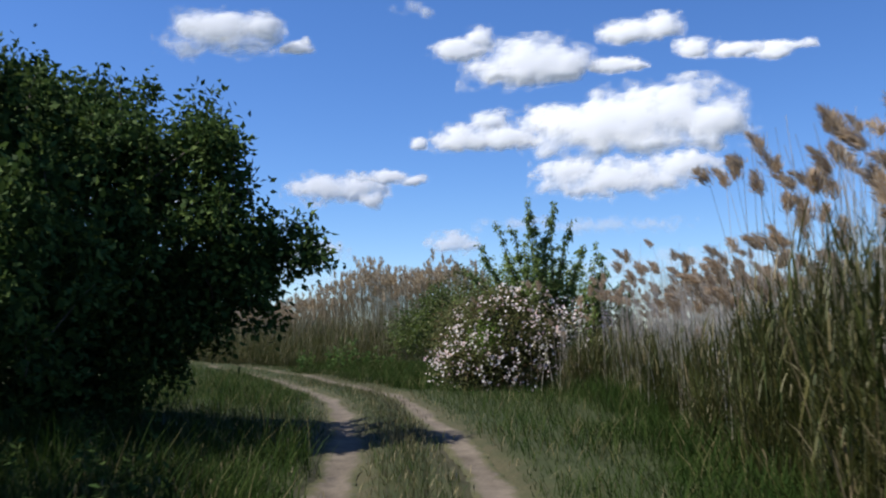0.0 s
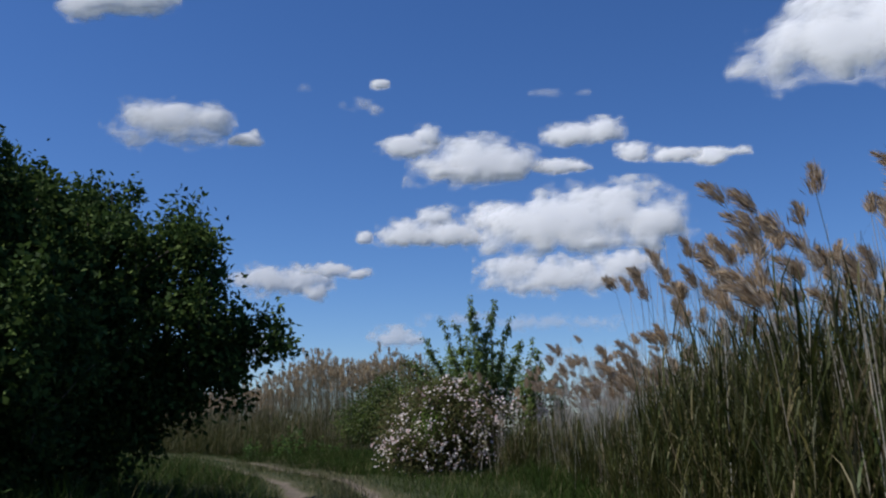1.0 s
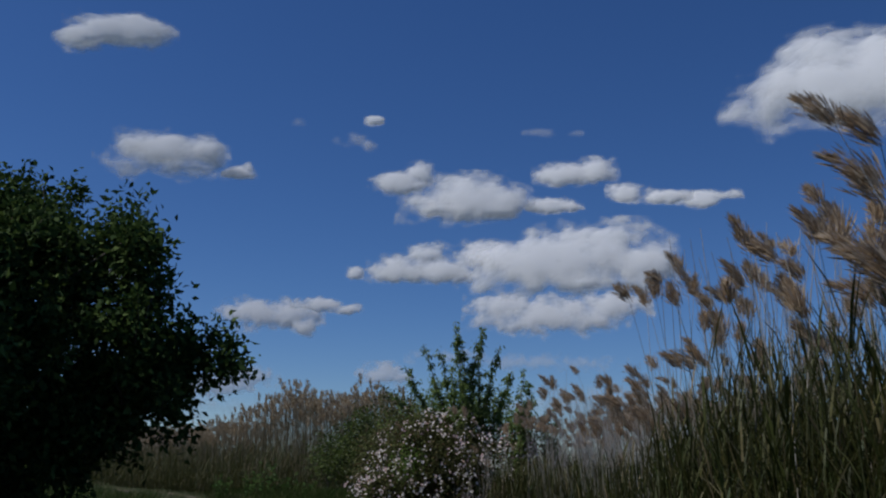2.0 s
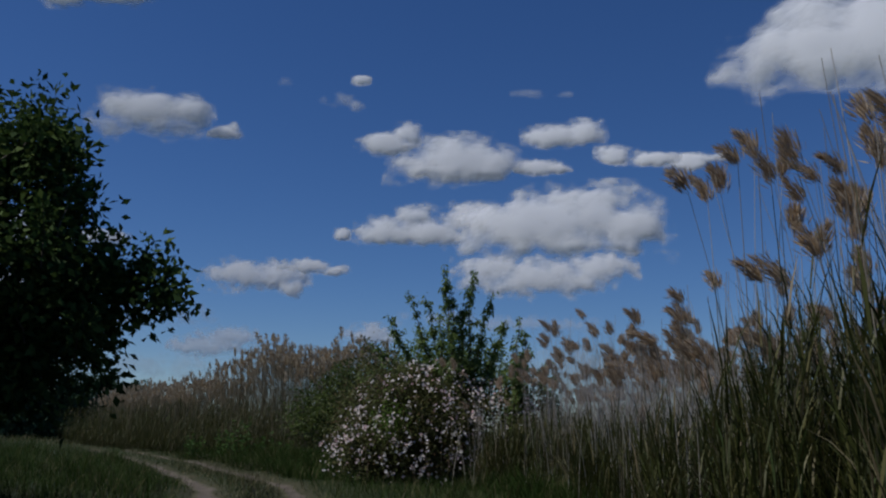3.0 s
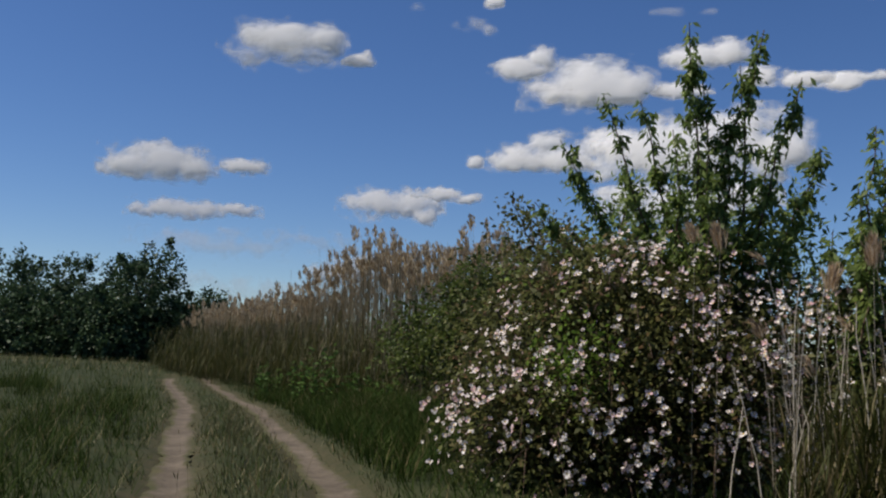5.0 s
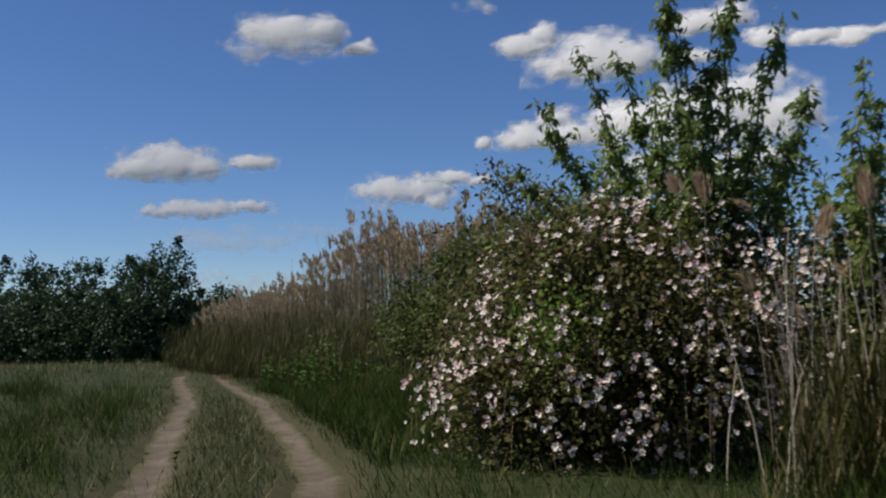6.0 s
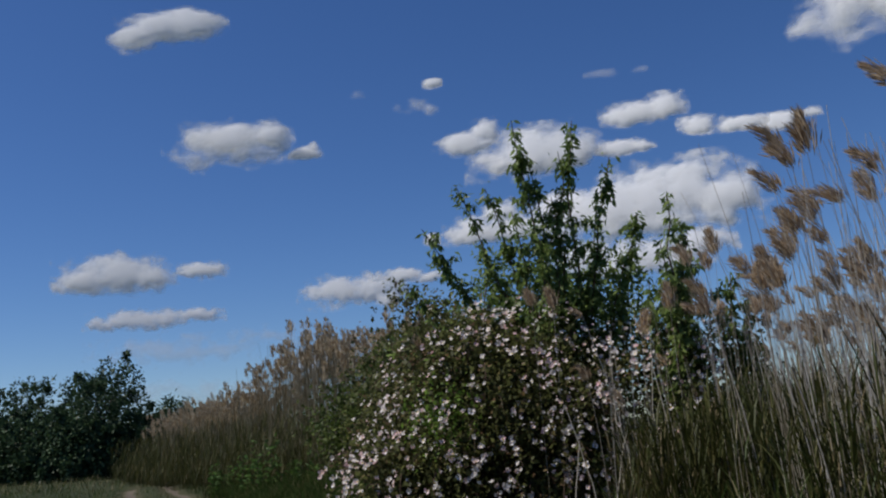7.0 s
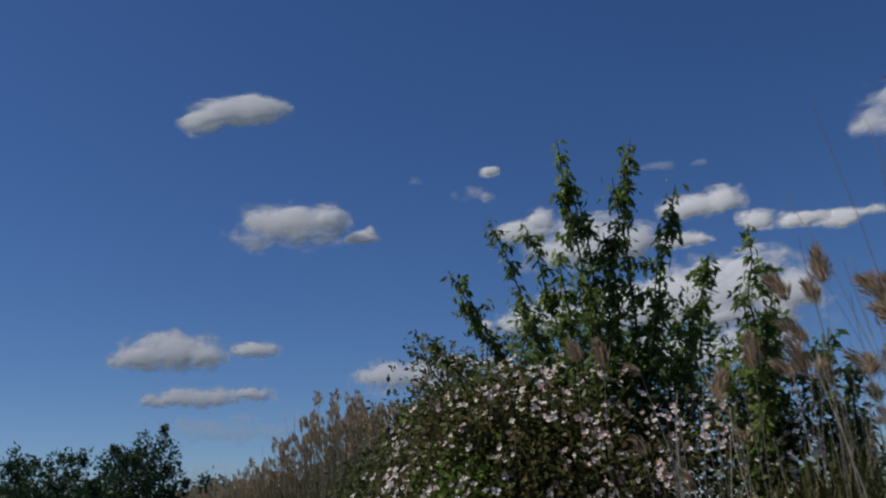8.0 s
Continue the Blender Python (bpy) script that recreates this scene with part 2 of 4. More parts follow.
def canes(root, lean, height, radius, steps=5, sides=3):
    """Thin upright stalks that bow towards lean; also returns their tips and the ways they point there."""
    n = len(root)
    rows = []
    for k in range(steps + 1):
        t = k / steps
        c = root + np.array([0, 0, 1.0]) * (height * t)[:, None] + lean * (height * t ** 2.2)[:, None]
        for s in range(sides):
            a = 2 * math.pi * s / sides
            rows.append(c + np.array([math.cos(a), math.sin(a), 0]) * (radius * (1 - 0.6 * t))[:, None])
    v = np.stack(rows, 1)
    f = []
    for k in range(steps):
        for s in range(sides):
            f.append([k * sides + s, k * sides + (s + 1) % sides, (k + 1) * sides + (s + 1) % sides, (k + 1) * sides + s])
    f = (np.array(f)[None] + (np.arange(n) * (steps + 1) * sides)[:, None, None]).reshape(-1, 4)
    tip = root + np.array([0, 0, 1.0]) * height[:, None] + lean * height[:, None]
    return v.reshape(-1, 3), f, tip, unit(np.array([0, 0, 1.0]) + 2.2 * lean)


def tube(points, radii, sides=6):
    """A tapered limb along points."""
    p = np.asarray(points, float)
    way = unit(np.gradient(p, axis=0))
    ref = np.where(np.abs(way[:, 2:3]) > 0.9, np.array([[1.0, 0, 0]]), np.array([[0, 0, 1.0]]))
    a = unit(np.cross(way, ref))
    b = np.cross(way, a)
    ang = np.arange(sides) * 2 * math.pi / sides
    r = np.asarray(radii, float)[:, None, None]
    v = p[:, None] + r * (np.cos(ang)[None, :, None] * a[:, None] + np.sin(ang)[None, :, None] * b[:, None])
    f = [[k * sides + s, k * sides + (s + 1) % sides, (k + 1) * sides + (s + 1) % sides, (k + 1) * sides + s]
         for k in range(len(p) - 1) for s in range(sides)]
    return v.reshape(-1, 3), np.array(f)


def limb(a, b, sag, r, n=6):
    """Points of a bowed limb from a to b with a little wander."""
    a, b = np.asarray(a, float), np.asarray(b, float)
    t = np.linspace(0, 1, n)[:, None]
    p = a + (b - a) * t
    p[:, 2] += (np.sin(t[:, 0] * math.pi) * sag)
    p[1:-1] += r.normal(size=(n - 2, 3)) * 0.03 * np.linalg.norm(b - a)
    return p


# ---------------------------------------------------------------- ground
RIGHT_RUT = [(1.5, -30), (1.0, -8), (0.62, 2), (0.33, 9), (0.0, 11.2), (-0.4, 14), (-1.1, 17.2), (-2.5, 23.5), (-3.9, 28.5), (-5.9, 33), (-9.2, 40), (-15.5, 52), (-27, 76), (-45, 112)]
LEFT_RUT = [(-0.5, -30), (-1.0, -8), (-1.35, 2), (-1.6, 9), (-1.8, 12), (-2.3, 15), (-2.9, 18), (-4.1, 23), (-5.6, 28), (-7.7, 32.6), (-11.2, 40.5), (-17.5, 52.6), (-29, 77), (-47, 113)]


def curve_at(line, y):
    line = np.array(line, float)
    return np.interp(y, line[:, 1], line[:, 0])


def smooth_line(line, step):
    line = np.array(line, float)
    y = np.arange(line[0, 1], line[-1, 1], step)
    x = np.interp(y, line[:, 1], line[:, 0])
    for _ in range(3):
        x[1:-1] = (x[:-2] + 2 * x[1:-1] + x[2:]) / 4
    return x, y


def ground_z(x, y):
    x, y = np.asarray(x, float), np.asarray(y, float)
    z = 0.05 * np.sin(x * 0.9 + 1.3 * np.sin(y * 0.31)) * np.sin(y * 0.57 + 0.7) + 0.02 * np.sin(x * 3.1 + y * 1.7)
    for line in (RIGHT_RUT, LEFT_RUT):
        d = np.abs(x - curve_at(line, y))
        z = z - 0.09 * np.exp(-(d / 0.3) ** 2)
    left = np.clip((curve_at(LEFT_RUT, y) - 0.6 - x) / 2.5, 0, 1)
    return z + 0.16 * left * left


def build_ground():
    def axis(lo, hi, step, far):
        inner = np.arange(lo, hi, step)
        out = np.geomspace(1, far, 14)
        return np.concatenate([lo - out[::-1], inner, hi + out])
    xs, ys = axis(-20, 8, 0.16, 3200), axis(-10, 60, 0.3, 3200)
    gx, gy = np.meshgrid(xs, ys)
    gz = ground_z(gx, gy)
    for line in (RIGHT_RUT, LEFT_RUT):
        gz = gz - 0.06 * np.exp(-((gx - curve_at(line, gy)) / 0.2) ** 4)
    v = np.stack([gx, gy, gz], -1).reshape(-1, 3)
    i = np.arange(len(ys) - 1)[:, None] * len(xs) + np.arange(len(xs) - 1)[None]
    f = np.stack([i, i + 1, i + 1 + len(xs), i + len(xs)], -1).reshape(-1, 4)
    g = new("ground", mesh_np("ground", v, f, [M_GROUND], smooth=True))
    d = np.minimum(np.abs(gx - curve_at(RIGHT_RUT, gy)), np.abs(gx - curve_at(LEFT_RUT, gy)))
    bare = g.data.attributes.new("worn", "FLOAT", "POINT")
    bare.data.foreach_set("value", np.exp(-(d / 0.75) ** 2).ravel().astype(np.float32))
    tagged(g, "green meadow ground along the dirt track", "ground", kind="structure")
    track = base("dirt_track", (0, 0, 0), "pale dry earth farm track with two wheel ruts", "dirt track", kind="structure")
    for line, wide in ((RIGHT_RUT, 0.27), (LEFT_RUT, 0.31)):
        x, y = smooth_line(line, 0.14)
        cols = np.linspace(-1, 1, 7)
        w = wide * (1 + 0.3 * np.sin(y * 1.9 + wide * 40) * np.sin(y * 0.77) + 0.14 * np.sin(y * 6.3) * np.sin(y * 3.7) + 0.07 * rng.normal(size=len(y)))
        px = x[:, None] + cols[None] * w[:, None]
        py = np.repeat(y[:, None], 7, 1) + 0.02 * rng.normal(size=(len(y), 7))
        even = x[:, None] + cols[None] * wide
        pz = ground_z(even, np.repeat(y[:, None], 7, 1)) + 0.05 * (1 - cols[None] ** 4) - 0.022
        v = np.stack([px, py, pz], -1).reshape(-1, 3)
        i = np.arange(len(y) - 1)[:, None] * 7 + np.arange(6)[None]
        f = np.stack([i, i + 1, i + 8, i + 7], -1).reshape(-1, 4)
        rut = part("wheel_rut", mesh_np("wheel_rut", v, f, [M_PATH], smooth=True), track)
        worn = rut.data.attributes.new("edge", "FLOAT", "POINT")
        worn.data.foreach_set("value", np.tile(np.abs(cols), len(y)).astype(np.float32))


build_ground()


# ---------------------------------------------------------------- clouds
def cloud(lobes, seed, label="white fair-weather cumulus cloud with a grey base", thin=0):
    """A heap of billows far away: a closed, lumpy cushion whose rim frays. lobes: azimuth, elevation and half sizes in degrees."""
    lobes = np.array(lobes, float)
    az, el = radians(np.average(lobes[:, 0], weights=lobes[:, 2])), radians(np.average(lobes[:, 1], weights=lobes[:, 3]))
    dist = min(max(480 / math.sin(el), 1300), 4200)
    mid = np.array([math.sin(az) * math.cos(el), math.cos(az) * math.cos(el), math.sin(el)]) * dist
    right = np.array([math.cos(az), -math.sin(az), 0])
    away = np.array([math.sin(az), math.cos(az), 0])
    deg = math.pi / 180 * dist
    lean = 0.7
    tall = deg / (math.cos(el) - lean * math.sin(el))
    cu, cv = (lobes[:, 0] - math.degrees(az)) * deg * math.cos(el), (lobes[:, 1] - math.degrees(el)) * tall
    ru, rv = lobes[:, 2] * deg, lobes[:, 3] * tall * 1.02
    h = rv.max()
    step = max(h / (5.5 if thin else 8.5), 2.4)
    us = np.arange((cu - ru).min() - 0.6 * h, (cu + ru).max() + 0.6 * h, step)
    vs = np.arange((cv - rv).min() - 0.7 * h, (cv + rv).max() + 0.7 * h, step)
    gu, gv = np.meshgrid(us, vs)
    scale = 42 + 0.35 * h
    fine = np.array([noise.fractal(Vector((a / scale * 1.1, b / scale * 1.3, seed * 3.7)), 0.75, 2.1, 6) for a, b in zip(gu.ravel(), gv.ravel())]).reshape(gu.shape)
    puff = np.array([0.45 - abs(noise.noise(Vector((a / scale * 1.5, b / scale * 1.7, seed * 1.9)))) - 0.5 * abs(noise.noise(Vector((a / scale * 3.3, b / scale * 3.6, seed * 1.3)))) for a, b in zip(gu.ravel(), gv.ravel())]).reshape(gu.shape)
    core, weight = np.zeros(gu.shape), 7.0
    for u0, v0, a, b in zip(cu, cv, ru, rv):
        dv = gv - v0
        q = np.sqrt(((gu - u0) / a) ** 2 + (dv / np.where(dv < 0, 0.8 * b, b)) ** 2)
        core += np.exp(weight * np.clip((1 - q) * np.clip(1.3 * b / h, 0.55, 1.15), -1.2, 1.2))
    core = np.clip(np.log(core + 1e-6) / weight, -1.0, 1.0)
    core = core + 0.36 * puff * np.clip(1.2 - core, 0.3, 1)
    heap = 1 - np.exp(-2.1 * np.clip(core + 0.15 * fine, 0, 2))
    dens = (0.45 if thin else 0.62) * core + (0.16 if thin else 0.27) + (0.42 if thin else 0.34) * fine
    rim = np.minimum(np.minimum(gu - us[0], us[-1] - gu), np.minimum(gv - vs[0], vs[-1] - gv)) / (0.35 * h)
    dens = dens - (1 - np.clip(rim, 0, 1)) * 0.9
    deep = h * 0.42 * heap * np.clip(rim * 4, 0, 1)
    verts, nv, nu = [], len(vs), len(us)
    for sign, amount in ((-1, 1.0), (1, 0.45)):
        dd = sign * amount * deep + lean * gv
        verts.append((right * gu[..., None] + away * dd[..., None] + np.array([0, 0, 1.0]) * gv[..., None]).reshape(-1, 3))
    i = (np.arange(nv - 1)[:, None] * nu + np.arange(nu - 1)[None]).reshape(-1)
    front = np.stack([i, i + 1, i + 1 + nu, i + nu], 1)
    back = front[:, ::-1] + nv * nu
    ring = np.concatenate([np.arange(nu), np.arange(1, nv) * nu + nu - 1, (nv - 1) * nu + np.arange(nu - 2, -1, -1), np.arange(nv - 2, 0, -1) * nu])
    nxt = np.roll(ring, -1)
    side = np.stack([ring, ring + nv * nu, nxt + nv * nu, nxt], 1)
    ob = new("cloud", mesh_np("cloud", np.concatenate(verts), np.concatenate([front, back, side]), [M_CLOUD], smooth=True))
    ob.location = mid
    clear = np.interp(math.degrees(el), [4.5, 7, 10, 13], [0.42, 0.66, 0.9, 0.98]) * (thin or 1.0)
    veil = ob.data.attributes.new("veil", "FLOAT", "POINT")
    veil.data.foreach_set("value", np.full(2 * dens.size, clear, np.float32))
    at = ob.data.attributes.new("vapour", "FLOAT", "POINT")
    at.data.foreach_set("value", np.concatenate([dens.ravel(), dens.ravel()]).astype(np.float32))
    return tagged(ob, label, "cloud", "clouds in the sky")


HAZE = "faint pale veil of cloud low over the horizon"
WISP = "thin ragged white cloud wisp in the blue sky"
# the upper rank
cloud([(-19.9, 18.2, 2.75, 1.28), (-21.9, 17.25, 1.45, 0.6), (-17.5, 18.45, 1.3, 0.9), (-18.9, 17.5, 2.1, 0.6)], 3)
cloud([(-15.1, 17.4, 0.95, 0.52), (-14.65, 17.75, 0.5, 0.42)], 4, "small white puff of cloud beside a cumulus cloud")
cloud([(-9.2, 19.8, 0.54, 0.49), (-8.15, 19.95, 0.74, 0.56), (-7.15, 19.5, 0.4, 0.35)], 31, WISP, 0.4)
cloud([(-6.85, 21.05, 0.57, 0.31)], 32, "tiny white puff of cloud in the blue sky")
cloud([(-5.35, 17.2, 1.85, 0.73), (-3.85, 17.9, 0.85, 0.69)], 6, "white cloud puff that touches a cumulus cloud")
cloud([(-0.45, 16.4, 3.1, 1.46), (-2.6, 15.65, 2.1, 0.69), (1.6, 16.15, 1.41, 1.04)], 7)
cloud([(4.2, 15.95, 1.3, 0.52), (5.65, 15.85, 0.85, 0.24)], 8, "drawn-out white tail of a cumulus cloud")
cloud([(5.5, 17.7, 1.85, 0.7), (7.45, 17.85, 1.1, 0.87)], 9)
cloud([(9.3, 16.6, 1.21, 0.56), (11.8, 16.25, 1.3, 0.45)], 10, "drawn-out white tail of a cumulus cloud")
cloud([(13.6, 15.9, 1.25, 0.5), (15.1, 16.05, 1.0, 0.28)], 11, "drawn-out white tail of a cumulus cloud")
cloud([(-11.7, 20.7, 0.47, 0.28)], 33, WISP, 0.2)
cloud([(3.9, 20.4, 1.1, 0.24), (6.2, 20.3, 0.5, 0.21)], 34, WISP, 0.17)
cloud([(-22.1, 24.8, 2.1, 0.97), (-25.1, 24.0, 1.2, 0.76), (-23.6, 24.7, 2.2, 0.85)], 27)
cloud([(21.3, 21.6, 4.5, 2.0), (18.0, 21.3, 1.7, 1.3), (25.2, 21.6, 4.9, 2.6), (21.2, 23.4, 2.1, 1.3)], 18, "broad white cumulus cloud with a grey base high in the sky")
# the great cloud over the bush
cloud([(-7.85, 11.7, 0.52, 0.42)], 12, "tiny white puff at the end of the great cloud")
cloud([(-4.85, 11.9, 1.95, 0.94), (-3.25, 13.0, 1.15, 0.66), (-2.0, 11.9, 1.85, 0.9), (0.3, 12.85, 1.7, 0.97)], 13, "knobbly white cumulus cloud with bright lobes")
cloud([(3.5, 12.3, 3.8, 1.88), (7.2, 12.85, 3.8, 1.81), (8.65, 14.05, 1.55, 0.83), (10.2, 12.3, 2.1, 1.46), (5.75, 11.2, 5.05, 0.63)], 14, "great white cumulus cloud with a soft grey heart")
cloud([(4.4, 9.15, 5.1, 1.15), (1.25, 9.7, 1.95, 0.83), (8.25, 9.75, 2.1, 0.9), (3.85, 10.15, 0.67, 0.35)], 15, "long flat white cumulus cloud below the great cloud")
# the lower rank, veiled by the air
cloud([(-13.6, 8.95, 2.45, 0.94), (-11.4, 9.15, 1.65, 0.76), (-10.7, 8.3, 0.67, 0.56)], 16, "low white cloud with a grey base over the reeds")
cloud([(-9.85, 9.7, 1.7, 0.45), (-8.1, 9.5, 0.85, 0.35)], 17, "drawn-out white tail of a low cloud")
cloud([(-5.9, 5.6, 1.55, 0.69), (-4.7, 5.45, 0.85, 0.42)], 19, "pale low cloud near the horizon")
cloud([(-14.2, 5.3, 2.0, 0.6), (-15.7, 4.7, 2.0, 0.7)], 20, "pale low cloud near the horizon")
cloud([(-26.8, 10.6, 2.6, 1.2), (-25.0, 10.3, 1.8, 0.8), (-28.4, 10.4, 1.6, 0.9)], 21)
cloud([(-21.8, 10.7, 1.4, 0.55)], 22, "small white puff of cloud beside a cumulus cloud")
cloud([(-25.6, 7.9, 2.9, 0.6), (-22.4, 8.1, 1.7, 0.42)], 23, "flat pale cloud low in the sky")


cloud([(-23.5, 6.0, 5.0, 0.9), (-18.5, 6.6, 3.5, 0.6)], 41, HAZE, 0.4)
cloud([(-27.0, 3.6, 7.0, 0.9), (-19.0, 3.4, 6.0, 0.8)], 42, HAZE, 0.4)
cloud([(-8.0, 3.2, 7.0, 0.8), (0.0, 3.6, 5.0, 0.7)], 43, HAZE, 0.4)
cloud([(8.0, 4.0, 7.0, 0.9), (15.0, 3.4, 5.0, 0.8)], 44, HAZE, 0.4)
cloud([(3.0, 6.4, 6.0, 0.5), (-1.5, 6.7, 3.0, 0.4)], 45, HAZE, 0.4)


# ---------------------------------------------------------------- trees and shrubs
def in_lobes(lobes, count, r, skin=0.55):
    """Places spread through a crown made of ellipsoid lobes (x, y, z, rx, ry, rz), most of them near its skin."""
    lobes = np.array(lobes, float)
    share = np.prod(lobes[:, 3:], axis=1) ** (2 / 3)
    pick = r.choice(len(lobes), count, p=share / share.sum())
    d = unit(r.normal(size=(count, 3)))
    rad = 1 - (1 - r.uniform(size=count) ** 0.6) * (1 - skin) * 1.6
    rad = np.clip(rad * r.normal(0.98, 0.05, size=count), 0.1, 1.08)
    p = lobes[pick, :3] + d * lobes[pick, 3:] * rad[:, None]
    p[:, 2] = np.maximum(p[:, 2], 0.15)
    return p, d


def leaf_cloud(centres, outward, each, spread, size, r, droop=0.25, slim=0.55):
    """Leaves in small sprays round each centre."""
    n = len(centres) * each
    c = np.repeat(centres, each, 0) + r.normal(size=(n, 3)) * spread
    way = unit(np.repeat(outward, each, 0) * 0.6 + r.normal(size=(n, 3)) * 0.8 + np.array([0, 0, -droop]))
    ln = size * r.uniform(0.6, 1.35, size=n)
    return leaves(c, way, ln, ln * slim, r)


def leafy_tree(name, place, label, category, stems, lobes, clumps, each, size, mat, seed, spread=0.28, girth=0.12, group="", bark_mat=None, trunk_top=0.6, limbs=40, slim=0.55, bumps=0, sprigs=0, reach=(0.35, 1.0)):
    """A tree or tall shrub: tapered trunk, limbs, a crown of many small leaves and leafy sprigs that stand out of it."""
    r = np.random.default_rng(seed)
    root = base(name, place, label, category, group)
    bark_mat = bark_mat or M_BARK
    tops_p, tops_d = in_lobes(lobes, bumps, r, skin=1.0)
    lobes = lobes + [(*(q + e * 0.12 + np.array([0, 0, 0.12])), s, s, s * 1.6) for q, e, s in zip(tops_p, tops_d, r.uniform(0.2, 0.45, size=bumps)) if e[2] > -0.1]
    centres, outward = in_lobes(lobes, clumps, r)
    heart = np.array([l[:3] for l in lobes[:4]]).mean(0)
    tops = []
    for k in range(stems):
        a = 2 * math.pi * k / stems + r.uniform(0, 0.8)
        foot = np.array([math.cos(a), math.sin(a), 0]) * girth * (1.5 if stems > 1 else 0)
        head = np.array([heart[0] * trunk_top, heart[1] * trunk_top, heart[2] * 1.15]) + np.array([math.cos(a), math.sin(a), 0]) * (0.12 * heart[2] if stems > 1 else 0)
        pts = limb(foot + np.array([0, 0, -0.1]), head, 0, r, 8)
        part("trunk", mesh_np("trunk", *tube(pts, np.linspace(girth, girth * 0.4, 8), 8), [bark_mat], smooth=True), root)
        tops.append(pts)
    for k in r.choice(clumps, min(limbs, clumps), replace=False):
        pts = tops[r.integers(stems)]
        start = pts[r.integers(2, 8)]
        v, f = tube(limb(start, centres[k], 0.1, r, 6), np.linspace(girth * 0.32, girth * 0.05, 6), 5)
        part("limb", mesh_np("limb", v, f, [bark_mat], smooth=True), root)
    crown = [leaf_cloud(centres, outward, each, spread, size, r, slim=slim)]
    if sprigs:
        q, e = in_lobes(lobes, sprigs, r, skin=1.0)
        q, e = q[e[:, 2] > -0.35], e[e[:, 2] > -0.35]
        way = unit(e * 0.55 + np.array([0, 0, 0.75]) + r.normal(size=e.shape) * 0.22)
        ln = r.uniform(*reach, size=len(q)) * r.uniform(0.5, 1, size=len(q))
        crown_twigs = []
        for a, w, l in zip(q, way, ln):
            crown_twigs.append(tube(limb(a - w * 0.3, a + w * l, 0.03, r, 5), np.linspace(0.014, 0.004, 5), 3))
        m = 85
        t = r.uniform(0, 1, size=(len(q), m)) ** 0.8
        c = q[:, None] + way[:, None] * (t * ln[:, None])[..., None]
        out = r.normal(size=c.shape)
        c = c + out * (0.13 * (1.05 - 0.6 * t) * (0.7 + 0.5 * ln[:, None]))[..., None]
        lw = unit(out * 0.8 + way[:, None] * 0.4 + np.array([0, 0, -0.3]))
        sz = size * r.uniform(0.6, 1.25, size=len(q) * m)
        crown.append(leaves(c.reshape(-1, 3), lw.reshape(-1, 3), sz, sz * slim, r))
        part("twig_spray", mesh_np("twig_spray", *join(*crown_twigs), [bark_mat]), root, kind="stuff")
    part("crown", mesh_np("crown", *join(*crown), [mat]), root, kind="stuff")
    return root


# the large dark trees beside the track
leafy_tree("tree", (-7.9, 18.0, 0.1), "large dark-green leafy tree with foliage down to the grass", "tree", 3,
           [(-0.2, 0, 3.0, 3.0, 2.8, 2.5), (-1.3, 0.2, 4.9, 1.7, 1.7, 1.2), (2.4, -0.9, 2.75, 1.45, 1.5, 1.15), (3.3, -1.2, 3.15, 0.5, 0.6, 0.45), (3.05, -0.8, 3.85, 0.5, 0.55, 0.55), (2.8, -0.8, 4.4, 0.3, 0.35, 0.36), (3.5, -0.8, 3.7, 0.32, 0.4, 0.5), (2.1, -0.8, 4.3, 0.45, 0.5, 0.45), (1.9, -0.9, 4.1, 0.8, 0.8, 0.65), (1.15, -0.7, 5.05, 0.4, 0.45, 0.5), (0.6, -0.6, 4.7, 0.8, 0.8, 0.6), (4.3, -0.8, 2.95, 0.3, 0.35, 0.3),
            (3.8, -0.8, 2.6, 0.6, 0.65, 0.5), (4.6, -0.8, 2.7, 0.32, 0.35, 0.4), (1.2, -0.8, 1.1, 1.3, 1.6, 1.0), (2.5, -0.9, 1.7, 0.85, 1.2, 0.85), (3.5, -0.9, 2.1, 0.7, 0.8, 0.6), (-3.0, 0, 3.0, 2.2, 2.4, 2.6), (0.2, -1.4, 1.2, 2.4, 1.9, 1.2)],
           1600, 60, 0.125, M_TREE, 11, spread=0.15, girth=0.16, limbs=46, bumps=60, sprigs=120, reach=(0.3, 0.8))
leafy_tree("tree", (-8.5, 14.2, 0.1), "tall dark-green leafy tree crowding the side of the track", "tree", 2,
           [(0, 0, 3.0, 2.7, 2.5, 2.3), (0.2, 0, 4.5, 1.5, 1.5, 1.0), (-1.6, 0, 4.9, 1.7, 1.7, 1.4), (1.8, -0.3, 1.8, 1.5, 1.6, 1.5), (0.6, 0, 5.35, 0.75, 0.7, 0.7), (1.45, 0, 5.0, 0.38, 0.45, 0.55)],
           900, 62, 0.122, M_TREE, 12, spread=0.15, girth=0.15, limbs=30, bumps=46, sprigs=70)
